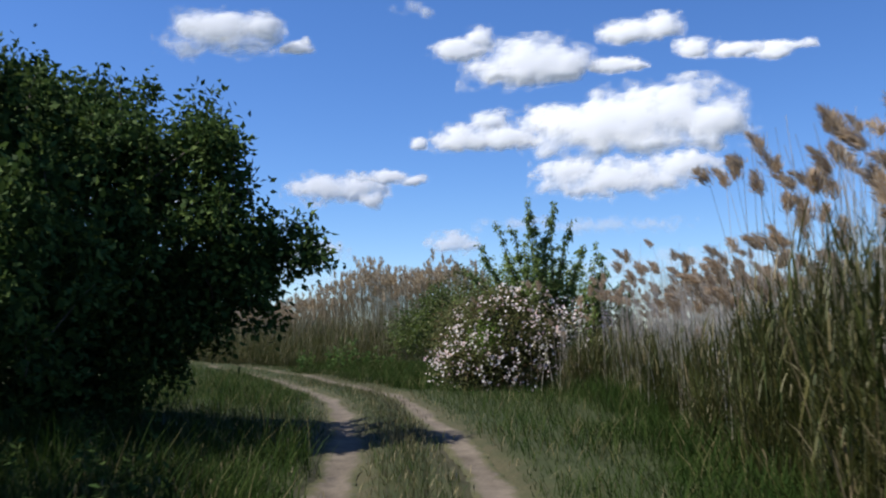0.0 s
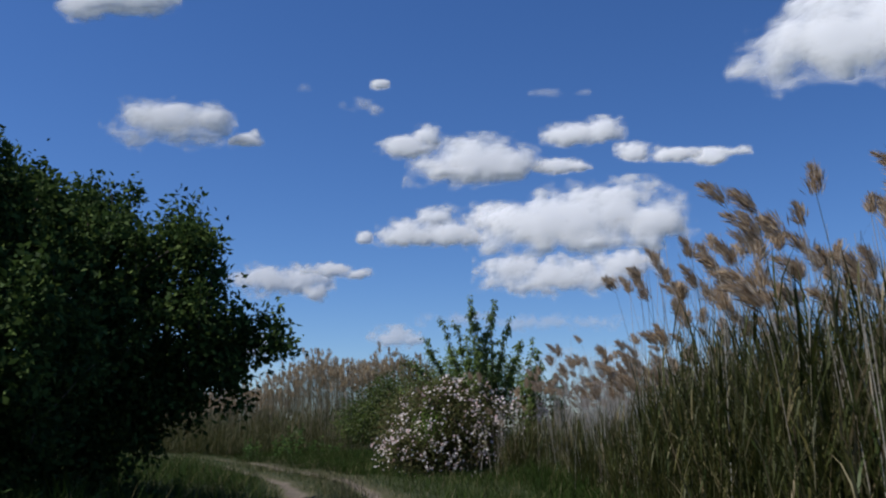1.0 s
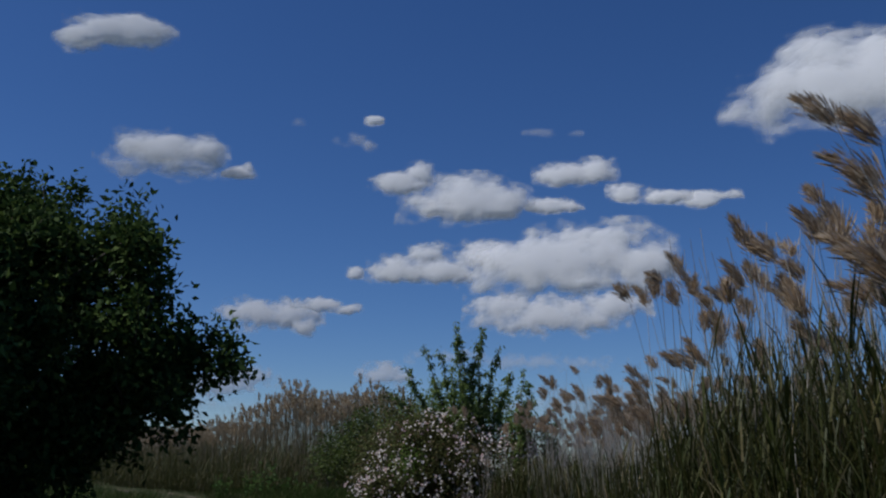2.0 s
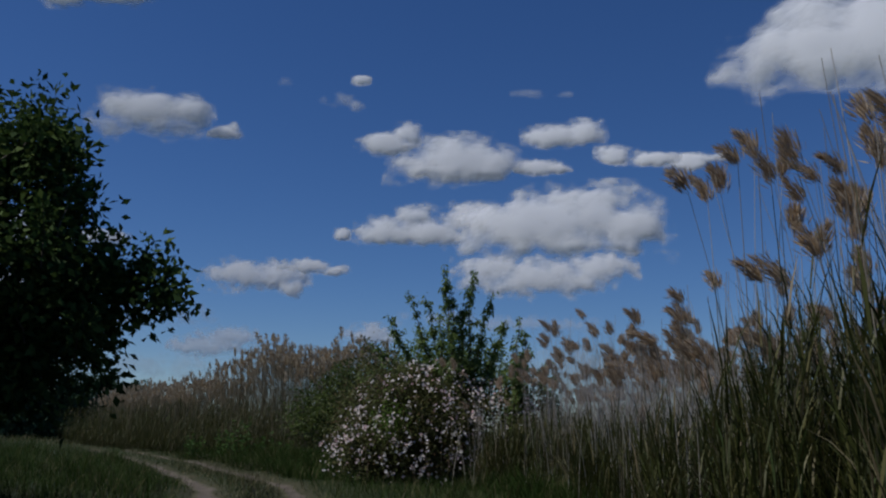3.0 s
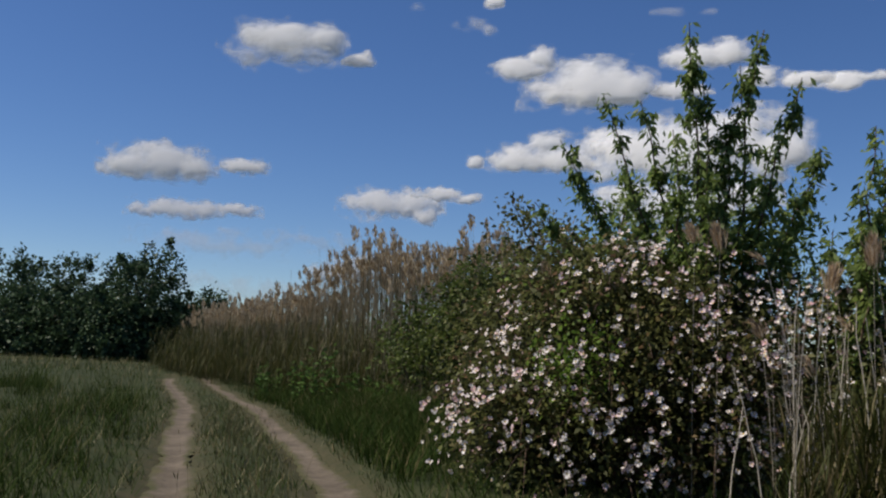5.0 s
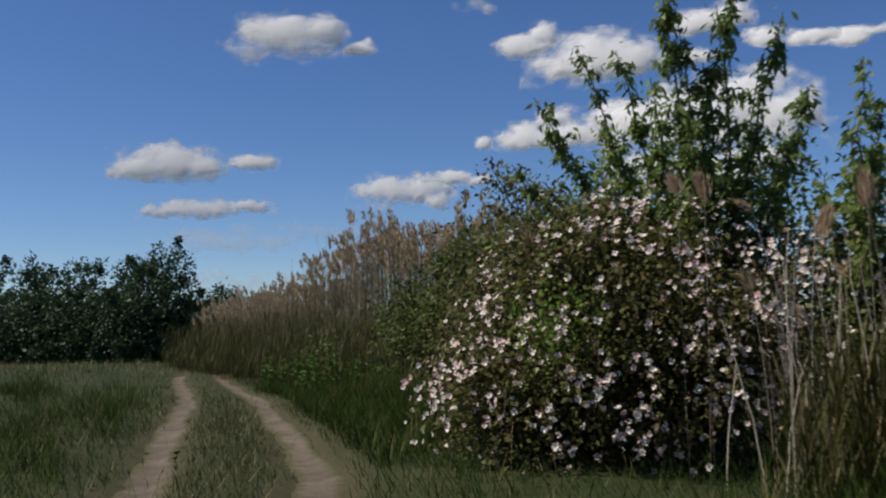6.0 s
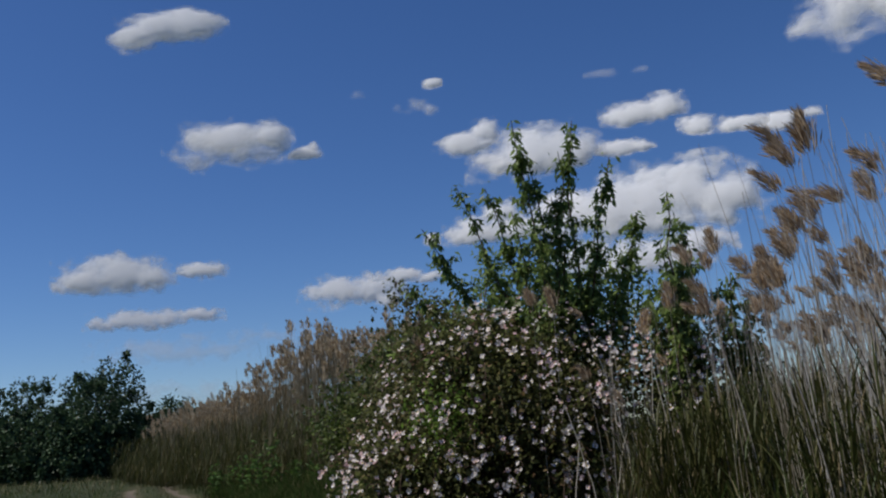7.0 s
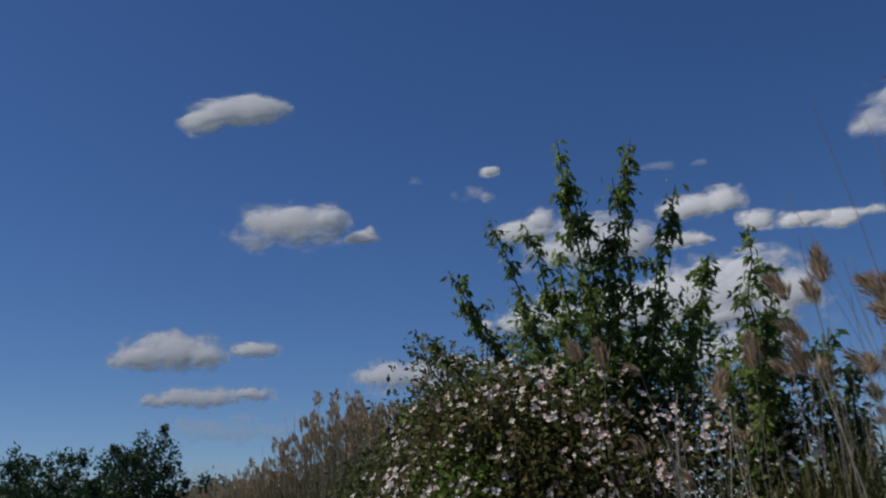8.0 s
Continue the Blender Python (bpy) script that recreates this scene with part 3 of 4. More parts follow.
# unseen tree left of the view, added so its crown shadows the grass bank
leafy_tree("tree", (-7.85, 8.7, 0.1), "leafy dark-green tree out of view, added to shade the grass verge", "tree", 2,
           [(0, 0, 3.2, 2.6, 2.7, 2.4), (0.4, -0.6, 4.4, 1.9, 2.2, 1.3), (0.3, 0.5, 4.5, 1.6, 1.5, 1.2), (1.4, 0.5, 3.0, 1.15, 1.2, 1.0), (0.9, 0.2, 1.8, 1.6, 1.9, 1.6), (1.5, -2.2, 3.3, 1.6, 2.2, 1.3), (0.6, -4.2, 3.4, 2.2, 2.0, 1.5), (0.1, 0.4, 5.5, 1.8, 2.4, 1.1)],
           540, 44, 0.2, M_TREE, 13, spread=0.17, girth=0.15, limbs=24, bumps=14)

# the darker shrub and low greenery behind the roses
leafy_tree("shrub", (-3.6, 37.0, 0), "dense dark-green leafy shrub behind the flowering bush", "shrub", 3,
           [(0, 0, 1.45, 1.5, 1.4, 1.3), (-0.6, 0, 1.95, 0.9, 0.9, 0.7), (0.9, 0, 1.95, 1.1, 1.0, 0.8), (2.2, -1, 1.6, 1.4, 1.2, 1.4)],
           260, 60, 0.1, M_SHRUB, 21, girth=0.05, limbs=16, bumps=16, sprigs=40, reach=(0.15, 0.4))
leafy_tree("shrub", (-2.0, 31.6, 0), "green leafy shrub growing through the flowering bush", "shrub", 3,
           [(0, 0, 1.4, 1.0, 0.8, 1.2), (1.0, 0.2, 1.6, 1.0, 0.8, 1.3), (0.3, 0, 2.15, 0.8, 0.6, 0.45), (-0.6, 0.1, 1.7, 0.5, 0.5, 0.45)],
           190, 60, 0.085, M_ROSE_LEAF, 22, girth=0.04, limbs=16, bumps=10, sprigs=34, reach=(0.2, 0.5))


leafy_tree("shrub", (0.0, 30.5, 0), "airy green shrub round the foot of the young tree", "shrub", 3,
           [(0, 0, 1.8, 1.1, 0.7, 1.2), (-0.9, 0, 2.6, 0.8, 0.6, 0.75), (0.6, -0.2, 2.65, 0.7, 0.5, 0.6), (1.3, -0.3, 2.2, 0.6, 0.5, 0.7), (-1.7, 0.2, 2.3, 0.6, 0.5, 0.6), (0.0, -0.3, 3.1, 0.7, 0.5, 0.7)],
           250, 36, 0.1, M_SAPLING, 24, spread=0.2, girth=0.04, limbs=14, bumps=8, sprigs=26, reach=(0.3, 0.8), slim=0.42)


def young_tree(name, place, label, shoots, seed, leaf_mat, group=""):
    """Upright young tree: slim shoots from one foot, each set with hanging leaves. shoots: tip offsets."""
    r = np.random.default_rng(seed)
    root = base(name, place, label, "young tree", group)
    for tx, ty, tz in shoots:
        n = 12
        t = np.linspace(0, 1, n)
        p = np.stack([tx * t ** 1.3, ty * t ** 1.3, tz * t], 1)
        p[1:-1] += r.normal(size=(n - 2, 3)) * np.array([0.035, 0.035, 0.0])
        stem = part("stem", mesh_np("stem", *tube(p, np.linspace(0.035, 0.005, n), 5), [M_TWIG], smooth=True), root)
        meshes = []
        # side twigs along the upper part
        k = int(22 * tz / 4)
        at = r.uniform(0.34, 0.97, size=k)
        foot = np.stack([np.interp(at, t, p[:, i]) for i in range(3)], 1)
        way = unit(r.normal(size=(k, 3)) * np.array([1, 1, 0.25]) + np.array([0, 0, 0.9]))
        ln = r.uniform(0.16, 0.46, size=k) * (1.1 - at * 0.7)
        for a, w, l in zip(foot, way, ln):
            meshes.append(tube(np.stack([a, a + w * l * 0.5, a + w * l + np.array([0, 0, -0.03])]), [0.006, 0.004, 0.002], 3))
        m = 18
        along = r.uniform(0.1, 1.05, size=(k, m))
        c = (foot[:, None] + way[:, None] * (along * ln[:, None])[..., None]).reshape(-1, 3) + r.normal(size=(k * m, 3)) * 0.03
        s = int(230 * tz / 4)
        at2 = r.uniform(0.2, 1.0, size=s)
        c2 = np.stack([np.interp(at2, t, p[:, i]) for i in range(3)], 1) + r.normal(size=(s, 3)) * 0.045
        c = np.concatenate([c, c2])
        w = unit(r.normal(size=c.shape) * np.array([0.8, 0.8, 0.4]) + np.array([0, 0, -0.95]))
        size = r.uniform(0.07, 0.15, size=len(c))
        lv = leaves(c, w, size, size * 0.38, r)
        part("leaves", mesh_np("leaves", *lv, [leaf_mat]), stem, kind="stuff")
        part("twig_spray", mesh_np("twig_spray", *join(*meshes), [M_TWIG]), stem, kind="stuff")
    return root


young_tree("young_tree", (0.1, 30.2, 0), "slender green young tree rising behind the flowering bush",
           [(-0.36, -1.3, 5.22), (-0.2, -1.1, 4.7), (0.42, -1.4, 5.08), (0.2, -1.2, 4.75), (-1.3, -0.2, 4.74), (-0.85, -0.5, 4.55), (0.85, -1.2, 4.6), (1.15, -0.7, 3.9), (-1.8, -0.4, 4.1), (0.62, -0.8, 4.0), (-1.05, 0.1, 3.9),
            (-1.65, -0.3, 3.7), (0.05, -1.0, 4.2), (-0.5, -0.9, 4.1), (1.05, -0.6, 3.5), (-0.15, -1.2, 3.6), (-2.1, -0.3, 3.35)], 41, M_SAPLING)
young_tree("young_tree", (1.55, 29.0, 0), "dark-green leafy sapling standing at the edge of the reeds",
           [(0.0, -0.55, 3.92), (0.12, -0.3, 3.6), (-0.14, -0.4, 3.3), (0.25, 0.1, 3.25), (-0.3, 0, 2.9), (0.4, -0.3, 2.7), (0.1, 0.2, 3.0), (-0.12, -0.6, 2.6)], 43, M_SAPLING)
young_tree("young_tree", (2.25, 29.1, 0), "low leafy sapling among the reeds beside the bush",
           [(0.0, -0.1, 2.9), (0.22, 0.1, 2.6), (-0.2, 0.0, 2.45), (0.1, -0.2, 2.2)], 44, M_SAPLING)


# ---------------------------------------------------------------- the flowering bush
def petal_flower(seed):
    """One open five-petalled blossom about one unit across, facing +z."""
    r = np.random.default_rng(seed)
    v, f, mi = [], [], []
    for k in range(5):
        a = 2 * math.pi * k / 5 + r.uniform(-0.1, 0.1)
        c, s = math.cos(a), math.sin(a)
        lift = r.uniform(0.03, 0.4)
        if r.uniform() < 0.14:
            continue
        big = r.uniform(0.7, 1.12)
        pts = [(0.05, 0, 0), (0.3, -0.2, lift * 0.6), (0.5, -0.14, lift), (0.46, 0, lift * 0.8), (0.5, 0.14, lift), (0.3, 0.2, lift * 0.6)]
        o = len(v)
        v += [((x * c - y * s) * big, (x * s + y * c) * big, z) for x, y, z in pts]
        f += [(o, o + 1, o + 3), (o + 1, o + 2, o + 3), (o, o + 3, o + 5), (o + 3, o + 4, o + 5)]
        mi += [0] * 4
    o = len(v)
    ring = [(0.11 * math.cos(q), 0.11 * math.sin(q), 0.05) for q in np.arange(6) * math.pi / 3]
    v += ring + [(0, 0, 0.1)]
    f += [(o + i, o + (i + 1) % 6, o + 6) for i in range(6)]
    mi += [1] * 6
    return np.array(v), np.array(f), mi


def rose_bush():
    r = np.random.default_rng(51)
    root = base("flowering_bush", (-1.1, 29.6, 0), "wild rose bush covered in white and pale pink blossoms", "bush")
    lobes = [(0.1, 0, 1.25, 1.5, 1.35, 1.4), (0.7, -0.1, 1.5, 1.2, 1.2, 1.2), (-0.85, -0.2, 0.85, 0.9, 1.0, 0.8), (0.1, 0, 2.0, 1.1, 0.9, 0.8), (-1.15, -0.5, 0.6, 0.6, 0.7, 0.6), (1.2, -0.3, 0.9, 0.8, 0.9, 1.0), (2.5, -0.7, 0.75, 0.75, 0.7, 0.75), (1.95, -0.1, 1.4, 0.95, 0.9, 1.0), (2.85, -0.2, 1.3, 0.85, 0.85, 1.1), (-0.05, -0.65, 0.7, 1.4, 0.85, 0.72), (-0.2, 0.1, 2.3, 0.85, 0.7, 0.5)]
    centres, out = in_lobes(lobes, 700, r)
    arch = []
    for k in r.choice(700, 74, replace=False):
        foot = np.array([r.normal(0, 0.35), r.normal(0, 0.3), 0])
        arch.append(tube(limb(foot, centres[k], 0.5, r, 7), np.linspace(0.016, 0.004, 7), 4))
    part("cane_tangle", mesh_np("cane_tangle", *join(*arch), [M_TWIG], smooth=True), root, kind="stuff")
    part("leaves", mesh_np("leaves", *leaf_cloud(centres, out, 44, 0.16, 0.08, r, slim=0.6), [M_ROSE_LEAF]), root, kind="stuff")
    # arching sprays that hang over the skin of the bush
    ps, ds = in_lobes(lobes, 340, r, skin=1.0)
    sprays, spray_leaf, ends = [], [], []
    for q, e in zip(ps, ds):
        if e[1] > 0.5:
            continue
        ln = r.uniform(0.25, 0.55) * (1.55 if r.uniform() < 0.25 else 1.0)
        t = np.linspace(0, 1, 6)[:, None]
        pts = q - e * 0.12 + e * ln * t + np.array([0, 0, 0.35]) * ln * t - np.array([0, 0, 0.95]) * ln * t ** 2.2
        sprays.append(tube(pts, np.linspace(0.006, 0.002, 6), 3))
        k = 16
        at = r.uniform(0.05, 1, size=k)
        c0 = np.stack([np.interp(at, t[:, 0], pts[:, i]) for i in range(3)], 1) + r.normal(size=(k, 3)) * 0.03
        size = r.uniform(0.045, 0.085, size=k)
        spray_leaf.append(leaves(c0, unit(r.normal(size=(k, 3)) + np.array([0, 0, -0.2])), size, size * 0.6, r))
        ends.append(pts[3:])
    part("sprays", mesh_np("sprays", *join(*sprays), [M_TWIG]), root, kind="stuff")
    part("spray_leaves", mesh_np("spray_leaves", *join(*spray_leaf), [M_ROSE_LEAF]), root, kind="stuff")
    # a spray of fresh lime-green growth on the flank towards the track
    c0 = np.array([-0.35, -1.25, 1.45]) + r.normal(size=(420, 3)) * np.array([0.22, 0.12, 0.26])
    size = r.uniform(0.04, 0.085, size=420)
    part("fresh_leaves", mesh_np("fresh_leaves", *leaves(c0, unit(r.normal(size=(420, 3)) + np.array([0, -0.3, 0.2])), size, size * 0.6, r), [M_FRESH]), root, "bright lime-green young leaves", kind="stuff")
    # blossoms in loose clusters on the skin towards the track and along the sprays
    c, d = in_lobes(lobes, 4800, r, skin=0.98)
    lob = np.array(lobes)
    inside = np.zeros(len(c), bool)
    for l in lob:
        inside |= (((c - l[:3]) / l[3:]) ** 2).sum(1) < 0.88
    drift = np.array([noise.noise(Vector(p * 1.9)) + 0.5 * noise.noise(Vector(p * 4.1)) for p in c])
    keep = (~inside) & (d[:, 1] < 0.3) & ((drift > 0.13) | (r.uniform(size=len(c)) < 0.11)) & (c[:, 2] > 0.2) & (c[:, 2] < 2.75)
    c, d = c[keep][:780], d[keep][:780]
    k = r.integers(2, 10, size=len(c))
    c = np.repeat(c, k, 0) + r.normal(size=(k.sum(), 3)) * 0.1
    d = np.repeat(d, k, 0)
    for e in ends:
        if r.uniform() < 0.55:
            c = np.concatenate([c, e + r.normal(size=e.shape) * 0.03])
            d = np.concatenate([d, np.tile(np.array([[-0.1, -0.7, 0.2]]), (len(e), 1))])
    order = np.argsort(c[:, 1] + 0.3 * r.normal(size=len(c)))
    c, d = c[order], d[order]
    kinds = [petal_flower(s) for s in range(1, 13)]
    shapes, tufts = [], []
    for s, (v, f, mi) in enumerate(kinds):
        petal = np.array(mi) == 0
        shapes.append(mesh_np("blossom", v, f[petal], [M_PINK if s % 3 == 1 else M_PETAL]))
        tufts.append(mesh_np("stamens", v[-7:], f[~petal] - (len(v) - 7), [M_STAMEN]))
    rest = []
    for i, (p, w) in enumerate(zip(c, d)):
        w = unit(w + r.normal(size=3) * 0.5 + np.array([-0.15, -0.3, 0.3]))
        p = p + w * r.uniform(0.0, 0.1)
        m = Vector(w).to_track_quat("Z", "Y").to_matrix().to_4x4()
        size = r.uniform(0.045, 0.092)
        if i < 300:
            ob = part("blossom", shapes[i % 12], root)
            part("stamens", tufts[i % 12], ob)
            ob.matrix_local = Matrix.Translation(p) @ m @ Matrix.Rotation(r.uniform(0, 6), 4, "Z") @ Matrix.Diagonal((size, size, size, 1))
        else:
            v, f, mi = kinds[i % 12]
            turn = np.array((m.to_3x3() @ Matrix.Rotation(r.uniform(0, 6), 3, "Z")))
            bud = i % 5 == 0
            v = v * np.array([0.35, 0.35, 1.6]) * 0.8 if bud else v
            rest.append((v * size @ turn.T + p, f, [2 if (a == 0 and (bud or i % 12 % 3 == 1)) else a for a in mi]))
    v, f = join(*[(a, b) for a, b, _ in rest])
    part("blossoms", mesh_np("blossoms", v, f, [M_PETAL, M_STAMEN, M_PINK], sum([k for _, _, k in rest], [])), root, "white and pale pink blossoms", kind="stuff")


rose_bush()


# ---------------------------------------------------------------- reeds
WIND = np.array([-1.0, 0.15, 0.0])


def plumes(tip, way, size, r, each=150, wide=0.11, sway=1.0):
    """Feathery seed heads: dense at the foot, their soft hairs streaming out to one side with the wind."""
    n = len(tip)
    t = r.uniform(0, 1, size=(n, each)) ** 1.25
    size = np.broadcast_to(size, n)
    axis = unit(way + WIND * sway * r.uniform(-0.12, 0.25, size=(n, 1)) + r.normal(size=(n, 3)) * 0.16 * sway)
    nod = sway * (WIND * r.uniform(0.0, 0.7, size=(n, 1)) - np.array([0, 0, 1.0]) * r.uniform(0.0, 0.45, size=(n, 1)))
    long = (t * size[:, None] * 0.7)[..., None]
    start = tip[:, None] + axis[:, None] * long + nod[:, None] * (t ** 2)[..., None] * size[:, None, None] * 0.6
    full = np.sin(np.pi * (0.16 + 0.8 * t) ** 0.75)[..., None]
    out = r.normal(size=(n, each, 3))
    blown = WIND * sway * r.uniform(0.0, 0.35, size=(n, 1))
    w = unit(axis[:, None] + nod[:, None] * (1.3 * t)[..., None] + out * 0.17 * sway ** 0.5 + blown[:, None] + r.normal(size=(n, each, 3)) * 0.06)
    start = start + out * full * (size * r.uniform(0.065, 0.11, size=n))[:, None, None]
    ln = size[:, None] * r.uniform(0.2, 0.42, size=(n, each)) * (1.1 - 0.35 * t)
    return leaves(start.reshape(-1, 3), w.reshape(-1, 3), ln.ravel(), ln.ravel() * wide * 1.5, r, 0.12)


def reed_arrays(root, height, r, headed, per=7, size=(0.22, 0.33), thick=1.0, each=150, wide=0.11, upto=0.5, sway=1.0, plump=None, folds=3):
    n = len(root)
    lean = sway * (WIND * r.normal(0.03, 0.035, size=(n, 1)) + r.normal(size=(n, 3)) * np.array([0.05, 0.04, 0]))
    cv, cf, tip, way = canes(root, lean, height, thick * r.uniform(0.004, 0.0065, size=n), 5 if thick == 1 else 3)
    at = r.uniform(0.03, upto, size=(n, per)) * (1 - 0.35 * np.clip((root[:, 1:2] - 12) / 8, 0, 1))
    z = at * height[:, None]
    foot = root[:, None] + np.stack([0 * z, 0 * z, z], -1) + lean[:, None] * (height[:, None] * at ** 2.2)[..., None]
    side = unit(r.normal(size=(n, per, 3)) * np.array([1, 1, 0]) + WIND * 0.5)
    up = unit(side * 0.42 + np.array([0, 0, 1.0]))
    bow = side * r.uniform(0.1, 0.4, size=(n, per, 1)) - np.array([0, 0, 1.0]) * r.uniform(0.0, 0.4, size=(n, per, 1))
    lv, lf = ribbons(foot.reshape(-1, 3), up.reshape(-1, 3), bow.reshape(-1, 3), r.uniform(0.3, 0.6, size=n * per), r.uniform(0.009, 0.02, size=n * per), folds)
    pv, pf = plumes(tip[headed], way[headed], r.uniform(*size, size=len(headed)) * (1 if plump is None else plump[headed]), r, each, wide, sway)
    return (cv, cf), (lv, lf), (pv, pf)


def shoots(root, height, r, per=5):
    """Green leafy shoots of this year, without heads."""
    n = len(root)
    lean = r.normal(size=(n, 3)) * np.array([0.07, 0.07, 0])
    cv, cf, tip, way = canes(root, lean, height, r.uniform(0.003, 0.005, size=n), 2)
    at = r.uniform(0.1, 1.0, size=(n, per))
    foot = root[:, None] + np.stack([0 * at, 0 * at, at * height[:, None]], -1) + lean[:, None] * (height[:, None] * at ** 2.2)[..., None]
    side = unit(r.normal(size=(n, per, 3)) * np.array([1, 1, 0]))
    up = unit(side * 0.25 + np.array([0, 0, 1.0]))
    bow = side * r.uniform(0.05, 0.3, size=(n, per, 1)) - np.array([0, 0, 1.0]) * r.uniform(0.0, 0.3, size=(n, per, 1))
    lv, lf = ribbons(foot.reshape(-1, 3), up.reshape(-1, 3), bow.reshape(-1, 3), r.uniform(0.3, 0.65, size=n * per), r.uniform(0.011, 0.027, size=n * per), 2)
    return join((cv, cf), (lv, lf))


REED_EDGE = [(2.7, 3), (2.35, 8), (2.3, 13), (2.3, 19), (2.05, 23.5), (1.5, 26), (1.75, 27.5), (2.0, 29), (2.9, 34)]


def edge_x(y):
    return curve_at(REED_EDGE, y)


def spread_reeds(n, r, y0, y1, deep, power=1.0):
    y = r.uniform(y0, y1, size=n)
    x = edge_x(y) + deep * r.uniform(size=n) ** power + 0.12 * r.normal(size=n) + 0.18 * np.sin(y * 2.3)
    return np.stack([x, y, ground_z(x, y) - 0.02], 1)


def reed_bed():
    r = np.random.default_rng(61)
    bed = base("reed_bed", (0, 0, 0), "tall dry common reeds with feathery brown plumes", "reeds", kind="stuff")
    root = spread_reeds(4000, r, 4.5, 33, 4.2, 1.1)
    root = root[r.uniform(size=len(root)) > np.interp(root[:, 1], [4, 17, 18.5, 20, 22.4, 23, 25.3, 26, 30, 33], [0.3, 0.3, 0.4, 0.55, 0.5, 0.2, 0.2, 0.72, 0.75, 0.55])]
    n = len(root)
    tall = np.interp(root[:, 1], [7, 11, 12.6, 14, 19, 22, 24, 26, 30], [2.45, 2.75, 2.85, 2.15, 2.1, 2.5, 2.75, 2.4, 2.2]) + 0.28 * np.sin(root[:, 1] * 0.55 + 1) * np.sin(root[:, 0] * 0.9) + r.normal(0, 0.2, size=n)
    stand = (root[:, 1] > 21.5) & (root[:, 1] < 26)
    headed = np.flatnonzero(r.uniform(size=n) < np.where(stand, np.where(root[:, 0] < edge_x(root[:, 1]) + 0.7, 0.12, 0.22), np.where(root[:, 1] < 14, 0.17, 0.13)))
    c, l, p = reed_arrays(root, tall, r, headed, 7, upto=0.54, plump=np.where(stand, 1.2, 1.0), each=250, wide=0.065)
    young = (root[:, 1] < 18) & (r.uniform(size=n) < 0.93)
    part("reed_canes", mesh_np("reed_canes", *c, [M_CANE, M_GREEN_CANE], np.repeat(young, len(c[1]) // n) & (c[0][c[1]][:, :, 2].mean(1) < np.repeat(tall * r.uniform(0.6, 0.85, size=n), len(c[1]) // n))), bed, "straw-coloured and greenish reed stalks", "stuff")
    part("reed_leaves", mesh_np("reed_leaves", *l, [M_REED_LEAF]), bed, kind="stuff")
    part("reed_plumes", mesh_np("reed_plumes", *p, [M_PLUME]), bed, "feathery brown seed heads", "stuff")
    root = spread_reeds(8200, r, 4.5, 33, 3.4, 1.25)
    root = np.concatenate([root, spread_reeds(1700, r, 4.5, 14, 2.2, 1.0)])
    root = root[r.uniform(size=len(root)) > np.interp(root[:, 1], [18.5, 20, 22.5, 23.5, 33], [0, 0.1, 0.1, 0.1, 0.1])]
    h = r.uniform(0.95, 1.85, size=len(root)) * np.interp(root[:, 1], [6, 10, 13, 15, 20, 24, 33], [1.2, 1.2, 1.15, 0.85, 0.8, 0.78, 0.72])
    part("reed_shoots", mesh_np("reed_shoots", *shoots(root, h, r), [M_SHOOT]), bed, "green leafy reed shoots", "stuff")
    foot = spread_reeds(2000, r, 5, 21, 1.1, 0.8)
    part("low_shoots", mesh_np("low_shoots", *shoots(foot, r.uniform(0.35, 1.0, size=2000), r, 7), [M_SHOOT]), bed, "low dark-green growth along the foot of the reeds", "stuff")
    root = np.concatenate([spread_reeds(800, r, 21.5, 26.0, 4.5, 0.7), spread_reeds(300, r, 15, 21, 3.0, 0.9)])
    lean = WIND * r.normal(0.05, 0.04, size=(1100, 1)) + r.normal(size=(1100, 3)) * np.array([0.06, 0.04, 0])
    bare = canes(root, lean, r.uniform(1.5, 2.5, size=1100), r.uniform(0.005, 0.008, size=1100))
    part("bare_canes", mesh_np("bare_canes", *bare[:2], [M_BLEACHED]), bed, "bleached bare reed canes", "stuff")
    k = 950
    root = spread_reeds(k, r, 23, 31, 5.5, 0.9) + np.array([0.6, 0, 0])
    c, l, p = reed_arrays(root, r.uniform(1.7, 2.65, size=k), r, np.flatnonzero(r.uniform(size=k) < 0.26), 1, thick=1.15, each=110, wide=0.12, upto=0.3, folds=2)
    part("pale_canes", mesh_np("pale_canes", *c, [M_BLEACHED]), bed, "bleached pale reed canes within the bed", "stuff")
    part("pale_plumes", mesh_np("pale_plumes", *p, [M_PLUME]), bed, "soft brown seed heads", "stuff")


reed_bed()


